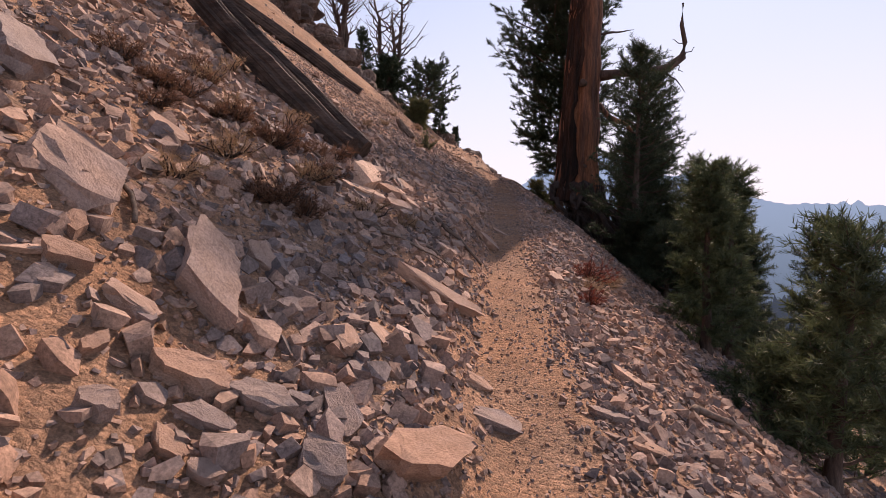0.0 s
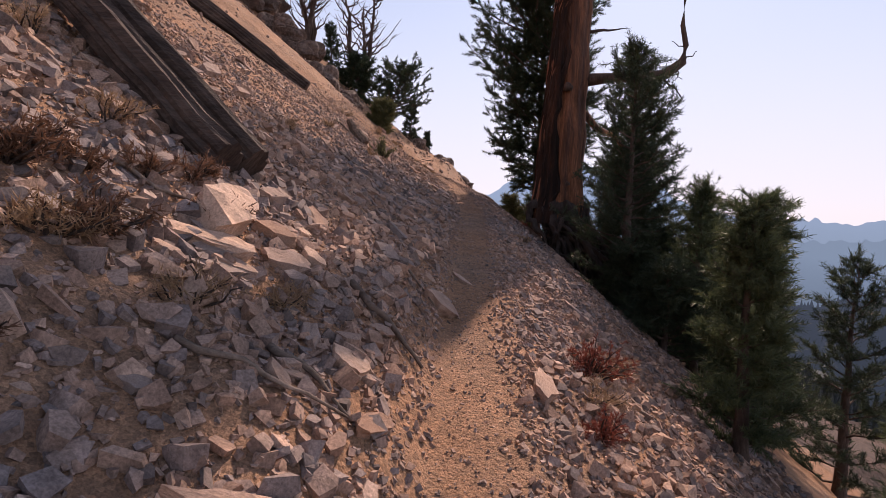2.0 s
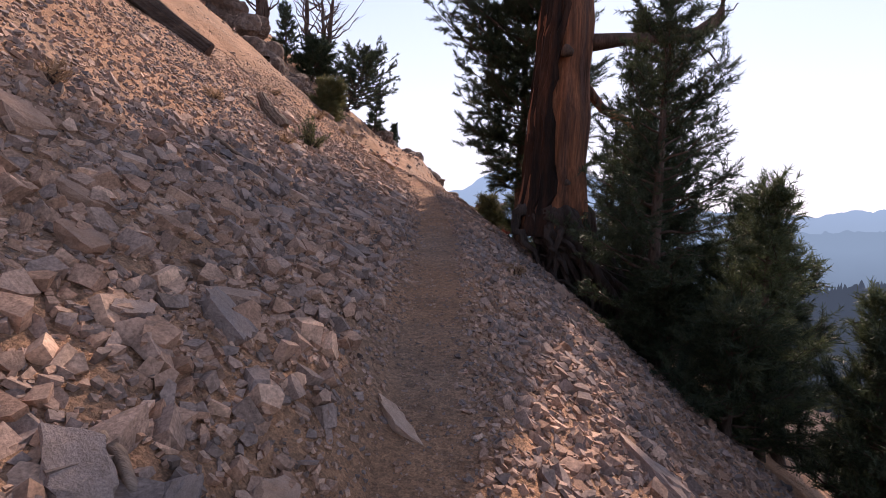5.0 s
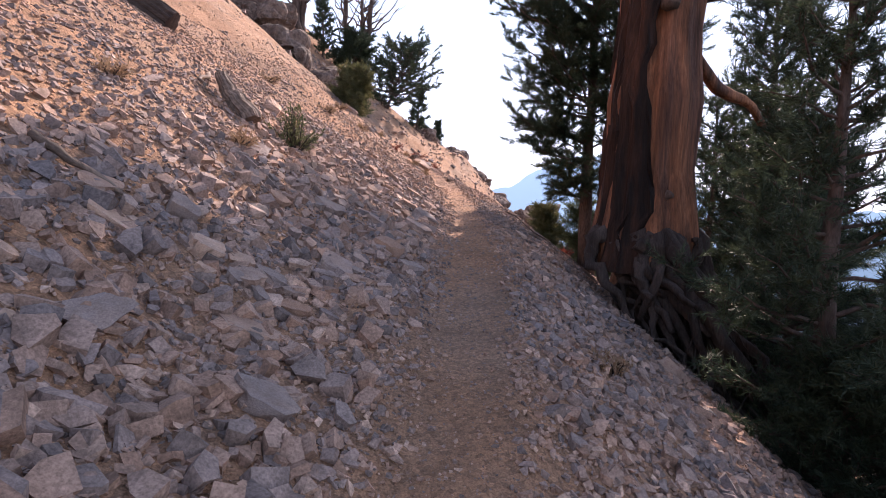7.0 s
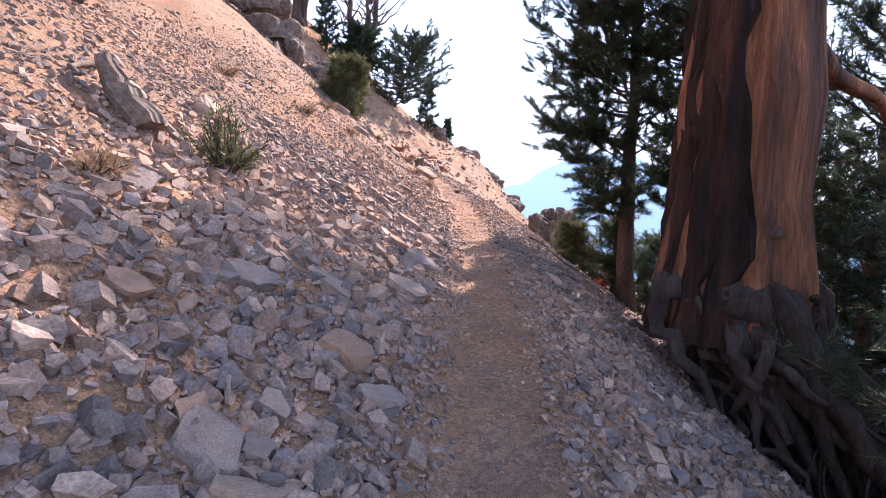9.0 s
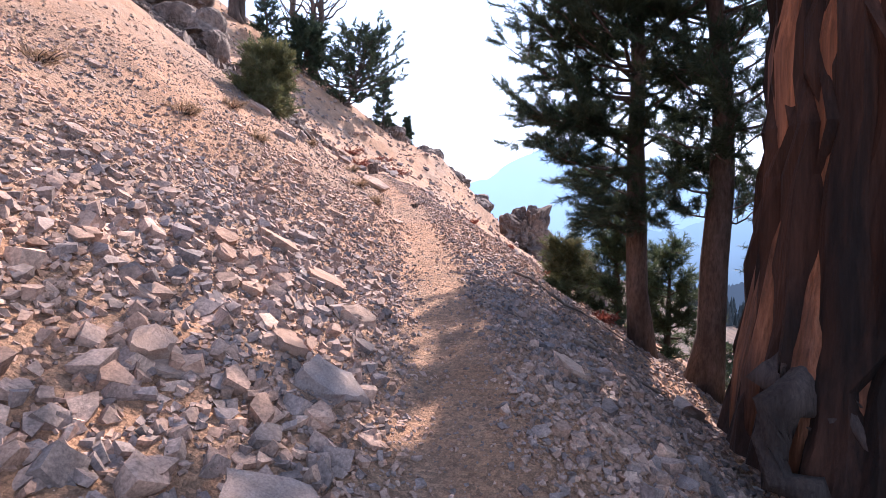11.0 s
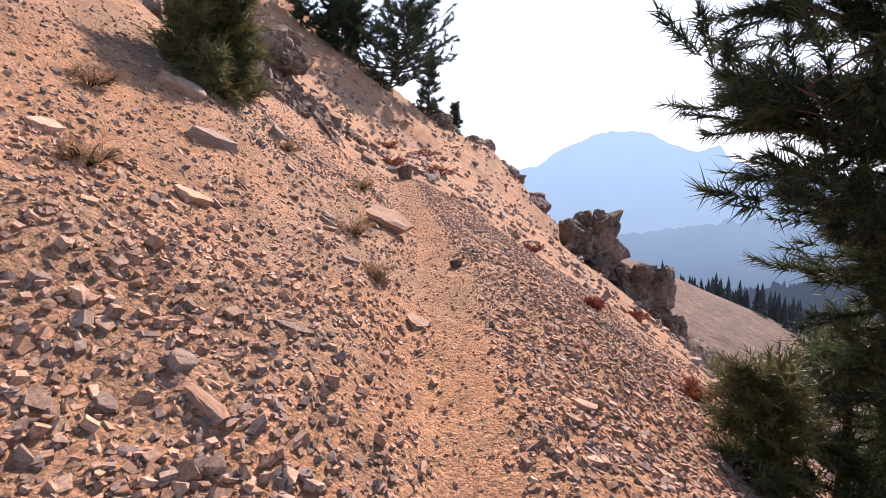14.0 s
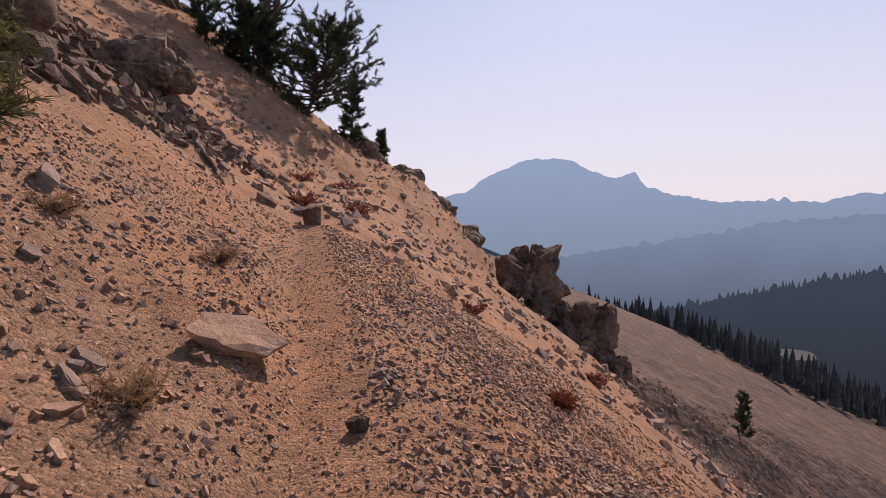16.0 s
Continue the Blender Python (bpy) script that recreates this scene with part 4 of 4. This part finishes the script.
conifer("pine", (5.45, 12.06), 3.0, 0.55, 0.04, 28, (0, 0), 34, "narrow young pine with upright candles", twigs=9)
conifer("pine", (2.75, 5.6), 0.7, 0.6, 0.02, 29, (0.3, 0.0), 24, "low sprawling pine over the trail edge", twigs=8, sparse=0.25)
conifer("pine", (7.4, 12.4), 4.4, 1.2, 0.04, 22, (0, 0), 46, "dark pine on the lower slope", needles=M_NEEDLE_DARK, twigs=10)
for i, (x, y, h, w) in enumerate(((5.2, 14.9, 2.8, 1.2), (4.1, 12.7, 1.6, 0.9), (3.9, 14.3, 1.5, 0.9), (5.0, 20.2, 5.2, 1.4), (6.3, 14.9, 3.4, 1.2), (5.9, 20.6, 5.6, 1.3), (7.4, 18.0, 4.3, 1.3), (5.4, 11.8, 2.6, 1.0))):
    conifer("fir", (x, y), h, w, 0.02, 240 + i, (0, 0), 44, "dense dark young fir below the trail edge", needles=M_NEEDLE_DARK, twigs=10)
conifer("pine", (8.6, 19.5), 4.8, 1.5, 0.04, 23, (0, 0), 50, "dark pine on the lower slope", needles=M_NEEDLE_DARK, twigs=10)
conifer("pine", (6.2, 22.5), 5.5, 1.4, 0.04, 24, (0, 0), 50, "bushy pine below the pair of tall pines", needles=M_NEEDLE_DARK, twigs=10)
conifer("pine", (2.9, 22.6), 1.7, 0.75, 0.02, 25, (0, 0), 30, "low bushy pine at the foot of taller pines", twigs=11)
conifer("pine", (3.8, 22.9), 1.9, 0.85, 0.02, 26, (0.1, 0), 32, "low bushy pine at the foot of taller pines", twigs=11)
conifer("pine", (1.95, 22.0), 0.9, 0.4, 0.02, 27, (0, 0), 22, "low yellowish pine bush below the trail", needles=M_SAGE, twigs=9)

# ---- upper slope ----
shrub("shrub", -1.78, 15.45, 0.36, 0.52, 31, M_SAGE, "low green shrub with fanned stems on scree", 34)
conifer("young_pine", (-3.1, 23.6), 1.0, 0.6, 0.02, 32, (0.1, 0), 46, "bushy young pine on the upper slope", needles=M_SAGE, twigs=11, top_power=0.35)
conifer("pine", (-6.7, 49.2), 4.2, 4.2, 0.02, 33, (1.6, 0), 110, "dark wind-bent pine beside a dead tree", needles=M_NEEDLE_DARK, twigs=11, tuft=0.18, width=0.028, top_power=0.5, droop=0.05, sparse=0.25)
conifer("fir", (-10.8, 47.0), 4.2, 1.2, 0.03, 34, (0, 0), 40, "small conical fir on the skyline", needles=M_NEEDLE_DARK, twigs=8, per=14, tuft=0.15, width=0.03)
conifer("fir", (-4.6, 50.5), 3.4, 0.9, 0.03, 35, (0.3, 0), 36, "small fir clinging to the rocky rib", needles=M_NEEDLE_DARK, twigs=8, per=14, tuft=0.14, width=0.03)
conifer("fir", (-3.3, 54.0), 3.0, 0.5, 0.02, 36, (0, 0), 40, "narrow spire-shaped fir on the rib", needles=M_NEEDLE_DARK, twigs=7, per=14, tuft=0.14, width=0.03)


def dead_tree(x, y, tall, seed, spread, label):
    rng = np.random.RandomState(seed)
    root = new("dead_tree")
    root.location = (x, y, float(height(x, y)) - 0.2)
    for k in range(3):
        base = np.array([0.3 * rng.randn(), 0.2 * rng.randn(), 0])
        top = base + np.array([spread * (k - 1) * 0.8 + 0.4 * rng.randn(), rng.randn() * 0.5, tall * (0.8 + 0.25 * rng.rand())])
        p = bent(base, top, 12, tall * 0.05, rng)
        tubes = [tube_arrays(p, np.linspace(0.33, 0.05, 12), 9, 0.08)]
        for i in range(20):
            f = 0.25 + 0.7 * rng.rand()
            s = np.array([np.interp(f, np.linspace(0, 1, 12), p[:, c]) for c in range(3)])
            az = rng.rand() * 6.28
            ln = (1.0 - 0.6 * f) * tall * 0.42 * (0.5 + rng.rand() * 0.7)
            e = s + np.array([math.cos(az) * ln * 0.8, math.sin(az) * ln * 0.8, ln * (0.5 + 0.5 * rng.rand())])
            q = bent(s, e, 7, ln * 0.12, rng, -0.12 * ln)
            tubes.append(tube_arrays(q, np.linspace(0.08, 0.02, 7), 5, cap=False))
            for j in range(4):
                b = q[rng.randint(2, 6)]
                tubes.append(tube_arrays(bent(b, b + (e - s) / ln * 0.5 + rng.randn(3) * 0.35, 4, 0.06, rng), np.linspace(0.02, 0.006, 4), 4, cap=False))
        part_mesh("stem", tubes_mesh("stem", tubes, M_BARK), root)
    return tagged(root, label, "tree")


conifer("pine", (-9.2, 48.4), 2.6, 2.2, 0.02, 38, (0.5, 0), 60, "low dark pine under a dead tree", needles=M_NEEDLE_DARK, twigs=10, tuft=0.2, width=0.035, top_power=0.45)
dead_tree(-8.6, 49.5, 9.5, 4, 2.0, "bare dead tree with many upswept branches on the skyline")
dead_tree(-12.6, 47.5, 7.5, 9, 1.0, "thin bare dead tree on the skyline")


def log(name, a, b, r0, r1, seed, label, split=True, material=M_LOGWOOD):
    rng = np.random.RandomState(seed)
    root = new(name)
    root.location = a
    d = np.array(b, float) - np.array(a, float)
    side = np.cross(d, (0, 0, 1.0))
    side /= np.linalg.norm(side)
    for k, off in enumerate((-0.55, 0.6) if split else (0.0,)):
        p = bent(side * r0 * off, d + side * r1 * off, 14, 0.05, rng)
        part_mesh("log_half" if split else "stem", tubes_mesh("log_half", [tube_arrays(p, np.linspace(r0, r1, 14) * (0.56 if split else 1), 44, 0.2, 0.4, seed=seed + k)], material, False), root)
    return tagged(root, label, "log")


def on_ground(x, y, up=0.0):
    return (x, y, float(height(x, y)) + up)


log("fallen_log", on_ground(-1.72, 6.95, 0.12), on_ground(-5.6, 8.0, 0.75), 0.30, 0.27, 1, "split grey fallen log pointing down the slope")
log("fallen_log", on_ground(-4.0, 16.7, 0.08), on_ground(-8.6, 16.2, 0.2), 0.17, 0.2, 2, "weathered fallen trunk on the upper slope", False)
log("stump", on_ground(-2.15, 15.05, 0.02), on_ground(-2.5, 15.1, 0.28), 0.13, 0.06, 5, "splintered grey stump on the scree", False, M_BLEACHED)
shrub("red_shrub", 1.3, 7.0, 0.38, 0.34, 41, M_RED, "low shrub with red autumn leaves", 30, 8)
shrub("red_shrub", 1.1, 5.9, 0.2, 0.2, 42, M_RED, "small red-leaved plant beside the trail", 18, 7)
shrub("red_shrub", 1.4, 13.0, 0.22, 0.2, 43, M_DRY, "dry reddish tuft on gravel", 22, 7)


# ---- rocky outcrop below the trail, and the crags on the rib ----
def crag(name, x, y, z, rx, ry, rz, seed, label, lean=0.0):
    """A cliff block: one mass with a fractured, faceted face."""
    bm = bmesh.new()
    bmesh.ops.create_icosphere(bm, subdivisions=5, radius=1.0)
    for v in bm.verts:
        d = v.co.copy()
        p = Vector((d.x * rx, d.y * ry, d.z * rz)) * 0.9 + Vector((seed * 7.3, 0, 0))
        near = noise.voronoi(p * 0.75)[0]
        fine = noise.voronoi(p * 2.1)[0]
        crack = min(near[1] - near[0], 0.35) * 0.75 + min(fine[1] - fine[0], 0.3) * 0.3
        block = noise.cell(p * 0.75) * 0.2 + noise.noise(p * 0.8) * 0.22
        k = 0.72 + crack + block
        k *= 1.0 / max(abs(d.x), abs(d.y), abs(d.z)) ** 0.35
        v.co = Vector((d.x * rx * k + lean * d.z * rz, d.y * ry * k, d.z * rz * k))
    me = bpy.data.meshes.new(name)
    bm.to_mesh(me)
    bm.free()
    me.polygons.foreach_set("use_smooth", np.zeros(len(me.polygons), bool))
    me.materials.append(M_CLIFF)
    ob = new(name, me)
    ob.location = (x, y, z)
    return tagged(ob, label, "rock")


crag("rock_outcrop", 3.9, 44.5, 0.2, 1.6, 1.8, 2.0, 61, "dark fractured rock outcrop jutting from the slope", 0.1)
crag("rock_outcrop", 6.1, 43.8, -2.1, 1.6, 1.6, 1.9, 62, "lower shoulder of dark broken rock")
crag("rock_outcrop", 7.4, 43.0, -3.6, 0.9, 1.2, 1.5, 68, "low end of the dark broken rock")
crag("crag", -4.3, 51.5, 7.0, 1.5, 1.5, 1.6, 63, "reddish crag on the skyline rib")
crag("crag", -2.4, 51.5, 5.5, 1.5, 1.5, 1.1, 64, "low broken crag along the rib")
crag("crag", -0.6, 51.0, 4.3, 1.4, 1.4, 0.9, 65, "low broken crag along the rib")
crag("crag", 1.2, 50.0, 2.3, 1.2, 1.4, 0.8, 67, "low broken crag along the rib")
crag("crag", -18.0, 46.0, 18.0, 3.4, 2.6, 3.4, 66, "grey cliff standing above the slope")
crag("crag", -7.0, 29.6, 8.0, 0.9, 0.8, 0.8, 71, "dark broken rock on the upper rib")
crag("crag", -8.6, 31.5, 9.6, 1.2, 0.9, 0.9, 72, "dark broken rock on the upper rib")
crag("crag", -6.4, 33.2, 7.5, 0.9, 0.9, 0.7, 73, "dark broken rock on the upper rib")
crag("crag", -10.4, 33.5, 11.6, 1.4, 1.0, 1.1, 74, "dark broken rock on the upper rib")
conifer("fir", (24.0, 62.0), 4.6, 0.9, 0.03, 37, (0, 0), 34, "lone small fir on the talus slope", needles=M_NEEDLE_DARK, twigs=7, tuft=0.16, width=0.035)

# ---- dry plants, twigs and roots among the stones ----
for i, (x, y, s) in enumerate(((-2.0, 4.0, 0.3), (-1.6, 4.7, 0.28), (-2.4, 5.0, 0.34), (-1.1, 4.9, 0.25), (-2.9, 5.4, 0.35), (-2.3, 6.1, 0.3), (-1.9, 3.1, 0.25), (-3.2, 6.6, 0.35), (-0.9, 5.6, 0.2), (1.6, 7.6, 0.3), (1.2, 6.4, 0.25), (-2.3, 9.9, 0.22), (-1.9, 14.2, 0.22), (-2.6, 13.4, 0.2), (-3.4, 18.6, 0.25), (-2.6, 19.6, 0.2), (-2.2, 20.6, 0.22), (-1.3, 22.6, 0.22), (-2.9, 21.6, 0.2), (-2.4, 23.8, 0.18), (-1.9, 25.0, 0.22), (-3.6, 24.6, 0.25), (-0.95, 21.9, 0.14))):
    shrub("dry_tuft", x, y, s, s * 0.7, 300 + i, M_DRY, "dry brown tuft of grass between stones", 20, 7, 0.06, 0.006, "grass")
for i, (x, y, s) in enumerate(((-3.2, 33.0, 0.6), (-2.2, 35.5, 0.7), (-4.4, 38.0, 0.8), (-3.4, 40.5, 0.7), (1.4, 26.5, 0.3), (1.9, 23.4, 0.3), (3.2, 31.5, 0.4), (0.6, 30.0, 0.35), (2.2, 21.0, 0.25))):
    shrub("red_shrub", x, y, s, s * 0.5, 400 + i, M_RED, "low red-leaved shrub on the slope", 26, 8, 0.07, 0.02)

tuft_rng = np.random.RandomState(77)
for i in range(22):
    x, y, s = -1.3 - 1.9 * tuft_rng.rand(), 3.6 + 3.1 * tuft_rng.rand(), 0.14 + 0.18 * tuft_rng.rand()
    shrub("withered_plant", x, y, s, s * 0.8, 450 + i, M_BROWN, "withered brown plant between stones", 22, 8, 0.05, 0.009, "plant")


def fallen_twig(x, y, long, yaw, r, seed):
    rng = np.random.RandomState(seed)
    n = 9
    s = np.linspace(0, long, n)
    wob = np.cumsum(rng.randn(n)) * long * 0.035
    px = x + s * math.cos(radians(yaw)) - wob * math.sin(radians(yaw))
    py = y + s * math.sin(radians(yaw)) + wob * math.cos(radians(yaw))
    p = np.stack([px, py, height(px, py) + r * 0.6 + 0.03], -1)
    ob = new("fallen_branch", tubes_mesh("fallen_branch", [tube_arrays(p, np.linspace(r, r * 0.35, n), 7, 0.12, seed=seed)], M_BLEACHED))
    return tagged(ob, "crooked dead branch lying among stones", "branch", "dead branches on the slope")


for i, (x, y, long, yaw, r) in enumerate(((-1.6, 2.3, 0.8, 120, 0.014), (-1.0, 4.6, 0.7, 15, 0.018), (-0.75, 5.0, 0.5, -30, 0.022), (-1.7, 4.9, 0.7, 60, 0.02), (-0.6, 6.2, 0.6, -40, 0.03), (-0.55, 7.6, 0.6, -35, 0.02), (-1.9, 5.6, 0.6, 20, 0.016), (1.55, 4.1, 0.9, 35, 0.035), (1.9, 3.6, 0.8, 10, 0.014), (1.2, 17.9, 1.3, 25, 0.02), (0.9, 19.6, 1.6, 15, 0.018), (-2.0, 11.9, 0.5, 10, 0.03), (-2.9, 15.6, 0.9, -60, 0.03), (-5.2, 29.0, 1.2, -60, 0.05), (-4.6, 31.0, 1.6, -50, 0.06), (-5.6, 27.6, 1.4, -75, 0.05), (-6.6, 28.5, 1.5, -30, 0.06))):
    fallen_twig(x, y, long, yaw, r, 500 + i)

# ---- the lower slope and valley woods ----
M_WATER = mat("lake_water", (0.05, 0.065, 0.08), 0.9, 0.02, 0.1, 0.3, 0.02)
la = np.linspace(0, 2 * math.pi, 40, endpoint=False)
ring = np.stack([392 + 20 * np.cos(la) * (1 + 0.15 * np.sin(3 * la)), 600 + 24 * np.sin(la), np.full(40, -169.0)], -1)
lake = new("water", mesh_from("water", np.concatenate([ring, [[392, 600, -169]]]), np.stack([np.arange(40), np.roll(np.arange(40), -1), np.full(40, 40)], -1), M_WATER))
tagged(lake, "small pale mountain lake far down in the valley", "lake", kind="structure")
x, y = spots(9000, 30, 420, 140, 560, lambda x, y: np.clip(vnoise(x * 0.012, y * 0.012, 71) + 0.55 * (x > 90) + 0.2, 0, 1) * (height(x, y) < -38))
v_all, f_all, k = [], [], 0
for i in range(len(x)):
    h = 4.5 + 6 * rng.rand()
    zz = float(height(x[i], y[i]))
    for j in range(4):
        r = h * 0.17 * (1 - j * 0.2)
        n = 7
        a = np.linspace(0, 6.28, n, endpoint=False) + j
        b = zz + h * (0.1 + 0.2 * j)
        ring = np.stack([x[i] + r * np.cos(a) * (0.75 + 0.5 * rng.rand(n)), y[i] + r * np.sin(a), np.full(n, b)], -1)
        v_all.append(np.concatenate([ring, [[x[i], y[i], b + h * 0.36]]]))
        f_all.append(np.stack([np.arange(n), np.roll(np.arange(n), -1), np.full(n, n)], -1) + k)
        k += n + 1
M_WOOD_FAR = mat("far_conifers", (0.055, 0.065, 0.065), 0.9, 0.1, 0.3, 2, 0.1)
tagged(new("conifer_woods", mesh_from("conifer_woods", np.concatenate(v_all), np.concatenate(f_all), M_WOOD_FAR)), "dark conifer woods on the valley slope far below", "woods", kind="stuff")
